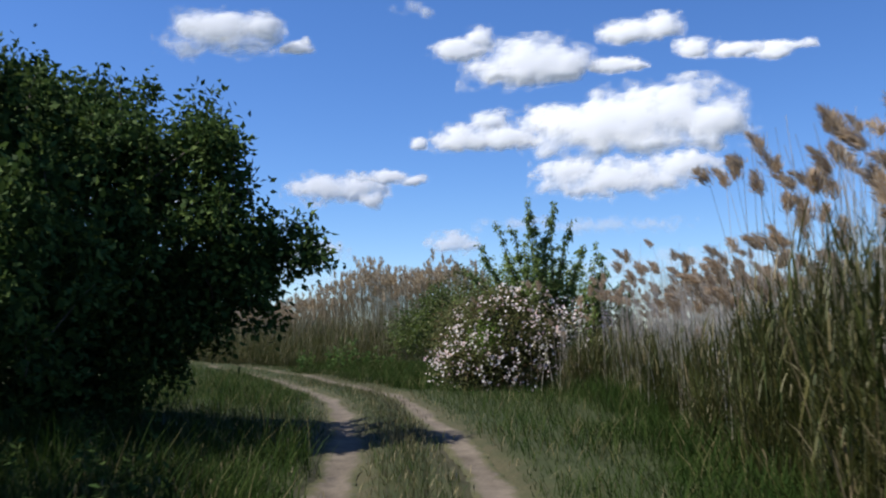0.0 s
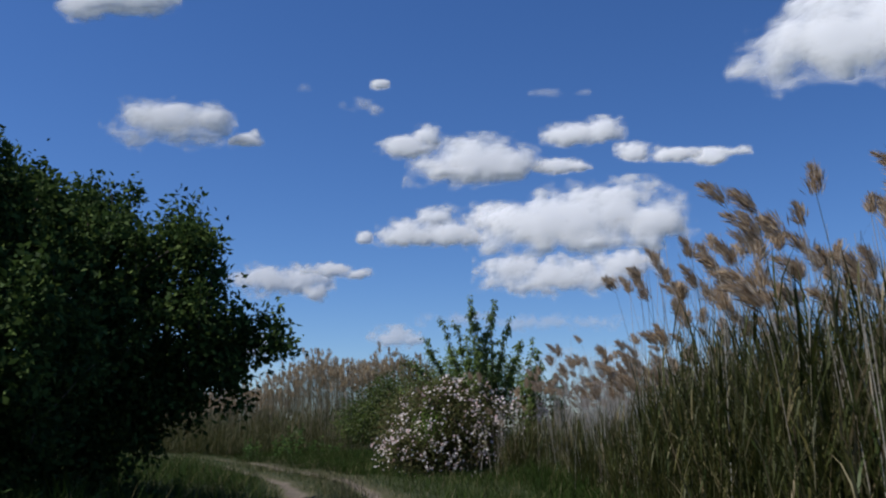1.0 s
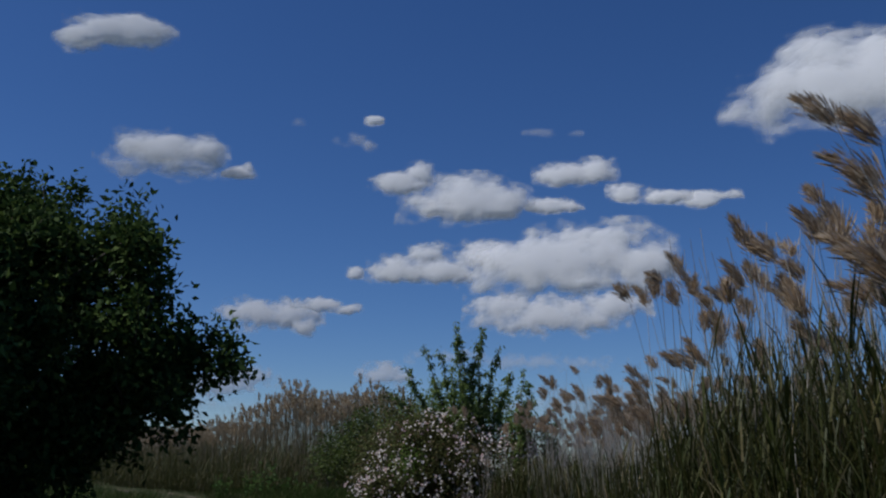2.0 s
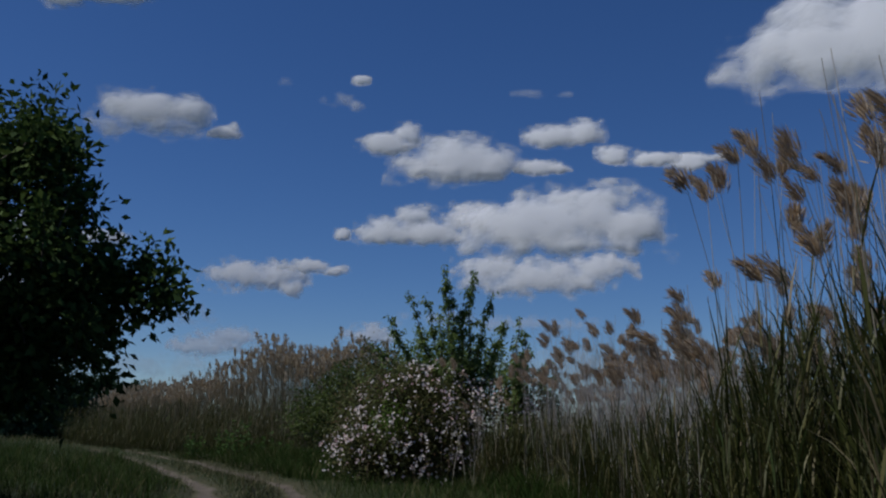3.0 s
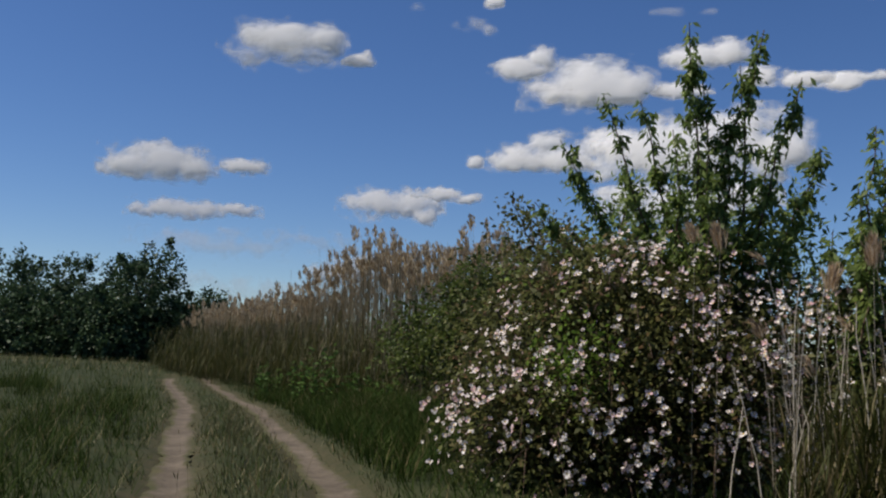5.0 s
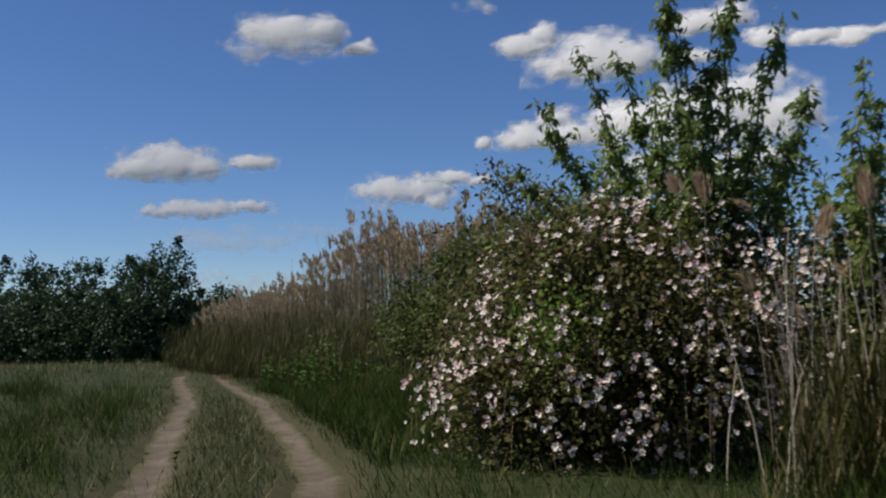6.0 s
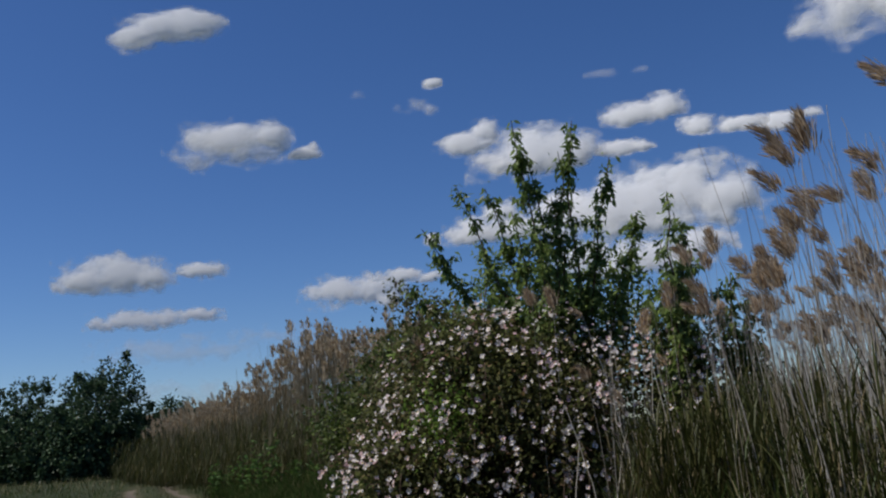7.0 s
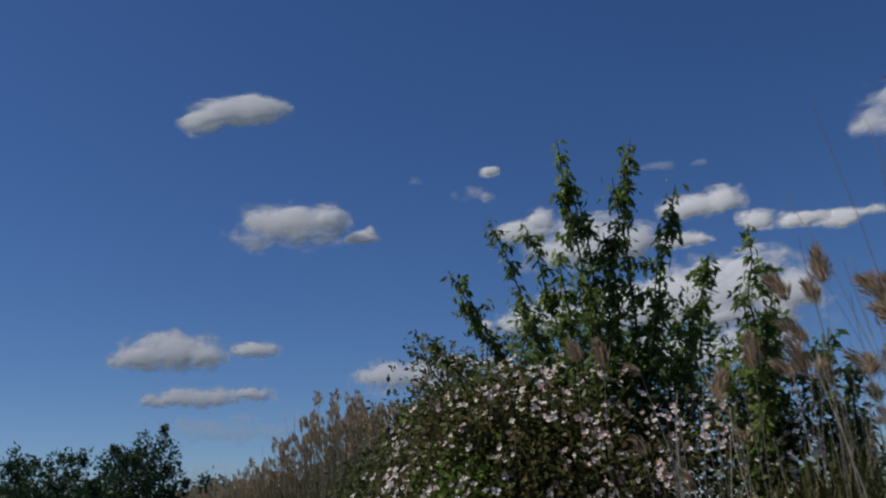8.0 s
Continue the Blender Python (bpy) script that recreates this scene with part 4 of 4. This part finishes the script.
def back_reeds():
    """Paler, thinner reeds behind the bed and beside the flowering bush."""
    r = np.random.default_rng(64)
    bed = base("reed_bed", (0, 0, 0), "pale dry reeds standing behind the flowering bush", "reeds", kind="stuff")
    n = 900
    y = r.uniform(31, 46, size=n)
    x = 2.0 + r.uniform(0, 9, size=n) + 0.3 * np.sin(y)
    m = 60
    yb = r.uniform(27.0, 28.5, size=m)
    xb = np.where(np.arange(m) < 36, r.uniform(0.35, 2.0, size=m), edge_x(yb) + r.uniform(0.1, 2.2, size=m))
    x, y = np.concatenate([x, xb]), np.concatenate([y, yb])
    tall = np.where(np.arange(n + m) < n, r.normal(1.35, 0.25, size=n + m), r.uniform(0.9, 2.5, size=n + m))
    headed = np.flatnonzero(r.uniform(size=n + m) < np.where(np.arange(n + m) < n, 0.16, 0.1))
    c, l, p = reed_arrays(np.stack([x, y, ground_z(x, y) - 0.02], 1), tall, r, headed, 4, thick=1.3, each=64, wide=0.135, folds=2)
    part("reed_canes", mesh_np("reed_canes", *c, [M_CANE]), bed, kind="stuff")
    part("reed_leaves", mesh_np("reed_leaves", *l, [M_REED_LEAF]), bed, kind="stuff")
    part("reed_plumes", mesh_np("reed_plumes", *p, [M_PLUME]), bed, kind="stuff")
    k = 2300
    y = np.concatenate([r.uniform(30, 42, size=1000), r.uniform(26, 30, size=300), r.uniform(40, 75, size=1000)])
    x = np.concatenate([1.8 + r.uniform(0, 8, size=1000), edge_x(y[1000:1300]) + r.uniform(0, 2, size=300), 2 + r.uniform(0, 0.5, size=1000) * y[1300:]])
    part("reed_shoots", mesh_np("reed_shoots", *shoots(np.stack([x, y, ground_z(x, y)], 1), np.where(np.arange(k) < 1300, r.uniform(0.5, 1.2, size=k), r.uniform(0.8, 2.3, size=k)), r), [M_SHOOT]), bed, kind="stuff")


back_reeds()


def front_reeds():
    """The reeds that stand apart at the edge of the bed, each a thing of its own."""
    r = np.random.default_rng(62)
    for k in range(90):
        y = 6 + 22 * (k + r.uniform()) / 90
        x = edge_x(y) - 0.1 + abs(r.normal(0, 0.3))
        if 18.6 < y < 23.3:
            continue
        h = r.uniform(1.75, 2.5) + (0.35 if y > 22 or y < 13 else 0)
        c, l, p = reed_arrays(np.zeros((1, 3)), np.array([h]), r, np.array([0]), 7, each=280, wide=0.06)
        reed = base("reed", (x, y, float(ground_z(x, y)) - 0.02), "single tall reed with a brown plume beside the reed bed", "reed", "reeds along the edge")
        part("stalk", mesh_np("stalk", *c, [M_GREEN_CANE if y < 18 else M_CANE]), reed)
        part("plume", mesh_np("plume", *p, [M_PLUME]), reed, kind="stuff")
        part("leaves", mesh_np("leaves", *l, [M_REED_LEAF]), reed, kind="stuff")


front_reeds()


def bush_plumes():
    """A few reeds that rise through the bush beside the young tree."""
    r = np.random.default_rng(65)
    for x, y, h in [(-0.25, 28.5, 2.75), (-0.02, 28.45, 2.7), (0.95, 28.2, 2.25), (1.35, 27.9, 2.45), (1.7, 27.6, 2.3), (-1.75, 29.2, 2.3)]:
        c, l, p = reed_arrays(np.zeros((1, 3)), np.array([h]), r, np.array([0]), 5, each=280, wide=0.06, plump=np.array([1.25]), sway=0.5)
        reed = base("reed", (x, y, float(ground_z(x, y)) - 0.02), "single tall reed with a brown plume rising through the bush", "reed", "reeds in the bush")
        part("stalk", mesh_np("stalk", *c, [M_CANE]), reed)
        part("plume", mesh_np("plume", *p, [M_PLUME]), reed, kind="stuff")
        part("leaves", mesh_np("leaves", *l, [M_REED_LEAF]), reed, kind="stuff")


bush_plumes()


def green_reeds():
    """Tall green reeds of this year with broad, arching blades."""
    r = np.random.default_rng(66)
    for x, y, h in [(2.25, 13.9, 1.85), (2.45, 14.3, 1.6), (2.3, 11.4, 1.7), (2.5, 17.0, 1.7), (2.15, 15.6, 1.5), (2.6, 9.6, 1.9)]:
        reed = base("green_reed", (x, y, float(ground_z(x, y)) - 0.02), "dark green reed with broad arching blades before the bed", "reed", "green reeds")
        u = np.linspace(0, 1, 7)[:, None]
        pts = np.array([r.normal(0, 0.08), r.normal(0, 0.08), 0]) * u ** 2 + np.array([0, 0, h * 0.8]) * u
        stalk = part("stalk", mesh_np("stalk", *tube(pts, np.linspace(0.009, 0.004, 7), 5), [M_SHOOT], smooth=True), reed)
        for k in range(8):
            a = 2.4 * k + r.uniform(-0.3, 0.3)
            side = np.array([[math.cos(a), math.sin(a), 0]])
            foot = np.array([[np.interp(0.25 + 0.09 * k, u[:, 0], pts[:, i]) for i in range(3)]])
            bow = side * r.uniform(0.1, 0.35) - np.array([[0, 0, r.uniform(0.0, 0.25)]])
            v, f = ribbons(foot, unit(side * 0.28 + np.array([[0, 0, 1.0]])), bow, np.array([r.uniform(0.4, 0.65)]), np.array([r.uniform(0.024, 0.036)]), 6)
            part("blade", mesh_np("blade", v, f, [M_SHOOT]), stalk)


green_reeds()


def bush_reeds():
    """Young green reeds that crowd the flank of the flowering bush."""
    r = np.random.default_rng(68)
    n = 620
    x = 0.5 + 2.4 * r.uniform(size=n) ** 0.75
    y = r.uniform(26.5, 28.3, size=n) - 0.1 * x
    bed = base("reed_bed", (0, 0, 0), "green leafy reeds crowding the flank of the flowering bush", "reeds", kind="stuff")
    root = np.stack([x, y, ground_z(x, y) - 0.02], 1)
    part("reed_shoots", mesh_np("reed_shoots", *shoots(root, r.uniform(0.75, 1.25, size=n) * np.interp(x, [0.5, 1.3, 2.8], [0.85, 1.05, 1.3]), r, 6), [M_SHOOT]), bed, kind="stuff")


bush_reeds()


def far_reeds():
    r = np.random.default_rng(63)
    bed = base("reed_bed", (0, 0, 0), "distant stand of dry reeds beside the bend of the track", "reeds", kind="stuff")
    n = 4200
    t = r.uniform(size=n) ** 1.3
    x = -5.2 - 20 * t + r.uniform(-0.8, 3.2, size=n) * (1 - 0.5 * t)
    y = 41 + 30 * t + r.uniform(-1.0, 4, size=n)
    root = np.stack([x, y, ground_z(x, y)], 1)
    tall = np.interp(t, [0, 0.2, 0.3, 0.36, 1], [3.65, 4.0, 3.75, 3.05, 2.85]) + 0.2 * np.sin(x * 1.3) + r.normal(0, 0.34, size=n)
    c, l, p = reed_arrays(root, tall, r, np.flatnonzero(r.uniform(size=n) < 0.36), 8, thick=1.7, each=46, wide=0.17, upto=0.72, sway=0.35, size=(0.3, 0.5), folds=2)
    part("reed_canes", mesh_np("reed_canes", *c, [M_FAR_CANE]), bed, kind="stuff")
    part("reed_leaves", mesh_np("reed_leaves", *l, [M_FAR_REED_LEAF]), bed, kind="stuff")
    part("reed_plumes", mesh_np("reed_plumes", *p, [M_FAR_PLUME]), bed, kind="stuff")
    m = 3000
    t = r.uniform(size=m)
    x = -5.6 - 20 * t + r.uniform(-1.6, 1.2, size=m)
    y = 40 + 30 * t + r.uniform(-1.0, 1.5, size=m)
    part("reed_shoots", mesh_np("reed_shoots", *shoots(np.stack([x, y, ground_z(x, y)], 1), r.uniform(0.6, 2.4, size=m), r), [M_SHOOT]), bed, kind="stuff")


far_reeds()

# ---------------------------------------------------------------- far trees
FAR_TREES = [(-37, 88, 10), (-41, 92, 9), (-34.5, 94, 6.5), (-46, 90, 9.5), (-33, 101, 5.5), (-52, 92, 10), (-36, 110, 5.5), (-31, 108, 4.5), (-59, 96, 9), (-66, 92, 10), (-28, 118, 4.2), (-75, 98, 10),
             (-39, 86, 5.5), (-43.5, 87, 6), (-49, 87, 6), (-35.6, 90, 5), (-32, 95, 3.8), (-29.5, 100, 3.2)]
for k, (x, y, h) in enumerate(FAR_TREES):
    w = h * (0.34 if h > 6 else 0.5)
    leafy_tree("tree", (x, y, 0), "distant dark-green tree at the far end of the track" if h > 6 else "low dark-green bush in the distant hedgerow", "tree" if h > 6 else "bush", 1,
               [(0, 0, h * 0.5, w, w, h * 0.4), (0.3 * w, 0, h * 0.74, w * 0.6, w * 0.6, h * 0.2), (-0.5 * w, 0, h * 0.34, w * 0.9, w * 0.8, h * 0.3), (0.6 * w, 0, h * 0.32, w * 0.9, w * 0.8, h * 0.3), (0, 0, h * 0.15, w * 1.4, w, h * 0.15)],
               330, 17, 0.35, M_FAR_LEAF, 80 + k, spread=0.3, girth=0.16, group="far trees", limbs=8, bumps=14, sprigs=24, reach=(0.4, 1.1))


# ---------------------------------------------------------------- grass
def grass_field():
    r = np.random.default_rng(91)

    def strewn(n, x0, x1, y0, y1):
        return r.uniform(x0, x1, size=n), y0 + (y1 - y0) * r.uniform(size=n) ** 1.5

    x, y = strewn(118000, -15, 4.5, 3.5, 62)
    x2, y2 = r.uniform(-30, 12, size=26000), r.uniform(-14, 60, size=26000)
    x, y = np.concatenate([x, x2]), np.concatenate([y, y2])
    dr, dl = np.abs(x - curve_at(RIGHT_RUT, y)), np.abs(x - curve_at(LEFT_RUT, y))
    d = np.minimum(dr, dl)
    keep = d > 0.31 + 0.08 * np.sin(y * 2.7) * np.sin(x * 5) + 0.06 * np.abs(r.normal(size=len(x)))
    keep &= (x < edge_x(np.minimum(y, 30)) + 1.2) | (np.arange(len(x)) >= 118000)
    # the sward thins out towards its borders
    thick = np.clip((x + 15 + np.sin(y)) / 6, 0, 1) * np.clip((y - 3.5 + 0.6 * np.sin(x * 1.3)) / 4.5, 0, 1)
    keep &= (r.uniform(size=len(x)) < thick) | (np.arange(len(x)) >= 118000)
    x, y, d = x[keep], y[keep], d[keep]
    between = (x < curve_at(RIGHT_RUT, y)) & (x > curve_at(LEFT_RUT, y))
    h = np.clip(0.13 + 0.2 * (d - 0.28), 0.1, 0.36) * r.uniform(0.6, 1.5, size=len(x))
    h = np.where(between, h * 0.8, h)
    patch = np.array([noise.noise(Vector((a * 0.45, b * 0.45, 0))) for a, b in zip(x, y)])
    h = h * (1 + 0.9 * np.clip(patch, -0.7, 1))
    root = np.stack([x, y, ground_z(x, y) - 0.01], 1)
    side = unit(r.normal(size=root.shape) * np.array([1, 1, 0]) + np.array([-0.3, 0, 0]))
    way = unit(side * r.uniform(0.05, 0.5, size=(len(x), 1)) + np.array([0, 0, 1.0]))
    bow = side * r.uniform(0.1, 0.6, size=(len(x), 1)) - np.array([0, 0, 0.25])
    dry = (r.uniform(size=len(x)) < np.where(between, 0.42, np.where(d < 0.6, 0.25, 0.04)))
    wide = 0.007 + 0.0003 * y
    far = 26000
    fx, fy = r.uniform(-75, 6, size=far), 58 + 70 * r.uniform(size=far)
    keep = (np.abs(fx - curve_at(RIGHT_RUT, fy)) > 0.5) & (np.abs(fx - curve_at(LEFT_RUT, fy)) > 0.5)
    fx, fy = fx[keep], fy[keep]
    fs = unit(r.normal(size=(len(fx), 3)) * np.array([1, 1, 0]))
    v, f = ribbons(np.stack([fx, fy, ground_z(fx, fy)], 1), unit(fs * 0.3 + np.array([0, 0, 1.0])), fs * 0.3, r.uniform(0.15, 0.45, size=len(fx)), 0.06, 1)
    tan = np.repeat(r.uniform(size=len(fx)) < np.where(fx < curve_at(LEFT_RUT, fy) + 3, 0.6, 0.15), 1)
    tagged(new("far_grass", mesh_np("far_grass", v, f, [M_GRASS, M_DRY_GRASS], tan.astype(int))), "rough green and straw-coloured grass of the distant meadow", "grass", kind="stuff")
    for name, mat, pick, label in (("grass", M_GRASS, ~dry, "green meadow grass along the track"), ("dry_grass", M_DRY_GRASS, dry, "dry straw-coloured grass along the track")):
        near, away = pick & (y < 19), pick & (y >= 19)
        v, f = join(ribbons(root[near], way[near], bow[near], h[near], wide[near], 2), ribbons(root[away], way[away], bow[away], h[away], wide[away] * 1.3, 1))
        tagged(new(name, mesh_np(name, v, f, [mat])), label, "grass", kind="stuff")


grass_field()


def grass_tussocks():
    """Tall rank grass and weeds in the shade of the tree and along the reeds."""
    r = np.random.default_rng(93)
    spots = []
    for _ in range(330):
        spots.append((r.uniform(-6.8, -2.2), r.uniform(4.5, 17)))
    for _ in range(120):
        y = r.uniform(7, 29)
        spots.append((edge_x(y) - abs(r.normal(0.25, 0.35)), y))
    for _ in range(130):
        y = r.uniform(18, 45)
        spots.append((curve_at(LEFT_RUT, y) - r.uniform(1.0, 6), y))
    roots, hs = [], []
    for x, y in spots:
        if x > curve_at(LEFT_RUT, y) - 0.45 and x < curve_at(RIGHT_RUT, y) + 0.45:
            continue
        n = 52
        roots.append(np.array([x, y, 0]) + r.normal(size=(n, 3)) * np.array([0.16, 0.16, 0]))
        hs.append(r.uniform(0.3, 0.85) * r.uniform(0.5, 1.2, size=n))
    root, h = np.concatenate(roots), np.concatenate(hs)
    root[:, 2] = ground_z(root[:, 0], root[:, 1]) - 0.02
    side = unit(r.normal(size=root.shape) * np.array([1, 1, 0]))
    way = unit(side * r.uniform(0.05, 0.45, size=(len(h), 1)) + np.array([0, 0, 1.0]))
    bow = side * r.uniform(0.1, 0.5, size=(len(h), 1)) - np.array([0, 0, 0.2])
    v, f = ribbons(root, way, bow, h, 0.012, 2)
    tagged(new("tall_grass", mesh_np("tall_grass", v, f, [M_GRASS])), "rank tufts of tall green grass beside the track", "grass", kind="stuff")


grass_tussocks()


# ---------------------------------------------------------------- small plants
def herb(place, label, height, stems, seed, mat):
    """A leafy weed: a few upright stems with broad leaves."""
    r = np.random.default_rng(seed)
    root = base("leafy_weed", place, label, "weed", "leafy weeds")
    for _ in range(stems):
        a, ln = r.uniform(0, 6.28), height * r.uniform(0.6, 1.0)
        foot = np.array([math.cos(a), math.sin(a), 0]) * r.uniform(0.02, 0.4)
        tip = foot * 1.5 + np.array([0, 0, ln])
        pts = limb(foot, tip, 0, r, 6)
        stem = part("stem", mesh_np("stem", *tube(pts, np.linspace(0.008, 0.003, 6), 4), [M_SHOOT]), root)
        k = 26
        at = r.uniform(0.1, 1, size=k)
        c = np.stack([np.interp(at, np.linspace(0, 1, 6), pts[:, i]) for i in range(3)], 1)
        w = unit(r.normal(size=(k, 3)) * np.array([1, 1, 0.3]) + np.array([0, 0, 0.3]))
        size = r.uniform(0.1, 0.2, size=k) * min(1.0, height / 1.1)
        part("leaves", mesh_np("leaves", *leaves(c, w, size, size * 0.36, r), [mat]), stem, kind="stuff")


M_HERB = foliage("bright_herb_leaf", [(0.0, (0.045, 0.1, 0.02)), (1.0, (0.12, 0.21, 0.05))], 0.4)
for k, (x, y, h) in enumerate([(-7.4, 40.2, 1.6), (-7.0, 40.6, 1.2), (-8.3, 41.2, 1.3), (-10.6, 44.5, 1.2), (-5.9, 39.6, 0.9)]):
    herb((x, y, float(ground_z(x, y))), "bright green leafy weed in front of the reeds", h, 7, 300 + k, M_HERB)


r_weed = np.random.default_rng(301)
for k in range(18):
    y = r_weed.uniform(5.5, 15)
    x = float(curve_at(LEFT_RUT, y)) - 0.75 - 2.6 * r_weed.uniform() ** 1.3
    herb((x, y, float(ground_z(x, y)) - 0.02), "dark leafy weed in the shaded grass bank", r_weed.uniform(0.4, 0.8), 6, 330 + k, M_TREE)


def dead_stalks():
    """Pale dead reed stalks that lean in front of the flowering bush."""
    r = np.random.default_rng(97)
    for x, y, tx, h in [(0.33, 27.7, -0.3, 1.55), (0.58, 27.7, 0.05, 2.3), (0.02, 27.8, 0.15, 1.1), (0.95, 27.6, 0.1, 1.9), (0.72, 27.5, -0.1, 1.4), (1.15, 27.2, -0.15, 2.1), (0.45, 27.4, 0.22, 1.2)]:
        z = float(ground_z(x, y)) - 0.02
        u = np.linspace(0, 1, 8)[:, None]
        pts = np.array([tx, r.uniform(-0.15, 0.15), 0]) * u ** 1.6 + np.array([0, 0, h]) * u + r.normal(size=(8, 3)) * 0.012 * u
        ob = new("dead_stalk", mesh_np("dead_stalk", *tube(pts, np.linspace(0.009, 0.004, 8), 5), [M_CANE], smooth=True))
        ob.location = (x, y, z)
        tagged(ob, "pale dead reed stalk leaning beside the flowering bush", "reed stalk", "dead stalks")


dead_stalks()


def poppies():
    m, nodes, links, b = material("poppy_petal")
    n = noise_tex(nodes, links, 30, 3)
    c = ramp_of(nodes, links, n.outputs["Fac"], [(0.3, (0.3, 0.012, 0.008)), (0.7, (0.5, 0.03, 0.015))])
    links.new(c.outputs[0], b.inputs["Base Color"])
    b.inputs["Roughness"].default_value = 0.6
    r = np.random.default_rng(98)
    v, f, mi = petal_flower(9)
    cup = mesh_np("flower", v * np.array([0.06, 0.06, 0.11]), f, [m, M_TWIG], mi)
    for x, y in [(-2.6, 6.2), (-2.85, 6.35)]:
        h = r.uniform(0.45, 0.6)
        root = base("poppy", (x, y, float(ground_z(x, y))), "red field poppy in the tall shaded grass", "flower", "poppies")
        pts = limb((0, 0, 0), (r.uniform(-0.08, 0.08), r.uniform(-0.08, 0.08), h), 0, r, 6)
        part("stem", mesh_np("stem", *tube(pts, np.full(6, 0.003), 4), [M_SHOOT]), root)
        part("flower", cup, root).location = pts[-1]


poppies()


def verge_grass():
    """Thick tall grass between the track and the far reeds, and ripe seed heads along the middle of the track."""
    r = np.random.default_rng(95)
    n = 19000
    y = r.uniform(28, 46, size=n)
    x = curve_at(RIGHT_RUT, y) + 0.6 + r.uniform(0, 1, size=n) ** 0.8 * 3.2
    keep = (x < -3.2) | (y > 32)
    root = np.stack([x, y, ground_z(x, y) - 0.02], 1)[keep]
    m = len(root)
    h = np.clip(0.25 + 0.22 * (root[:, 0] - curve_at(RIGHT_RUT, root[:, 1])), 0.2, 0.75) * r.uniform(0.6, 1.2, size=m)
    side = unit(r.normal(size=(m, 3)) * np.array([1, 1, 0]))
    v, f = ribbons(root, unit(side * 0.25 + np.array([0, 0, 1.0])), side * 0.35 - np.array([0, 0, 0.15]), h, 0.016, 2)
    tagged(new("verge_grass", mesh_np("verge_grass", v, f, [M_GRASS])), "tall green verge grass below the distant reeds", "grass", kind="stuff")
    k = 1500
    y = 7 + 30 * r.uniform(size=k) ** 1.4
    t = r.normal(0.5, 0.13, size=k)
    x = curve_at(LEFT_RUT, y) * (1 - t) + curve_at(RIGHT_RUT, y) * t
    off = r.uniform(size=k) < 0.35
    x = np.where(off, curve_at(LEFT_RUT, y) - r.uniform(0.5, 2.5, size=k), x)
    root = np.stack([x, y, ground_z(x, y) - 0.01], 1)
    h = r.uniform(0.22, 0.5, size=k)
    lean = r.normal(size=(k, 3)) * np.array([0.12, 0.12, 0])
    cv, cf, tip, way = canes(root, lean, h, np.full(k, 0.0022), 3)
    hv, hf = leaves(tip, way, r.uniform(0.05, 0.1, size=k), 0.014, r)
    v, f = join((cv, cf), (hv, hf))
    tagged(new("seeding_grass", mesh_np("seeding_grass", v, f, [M_DRY_GRASS])), "ripening grass seed heads between the wheel ruts", "grass", kind="stuff")


verge_grass()
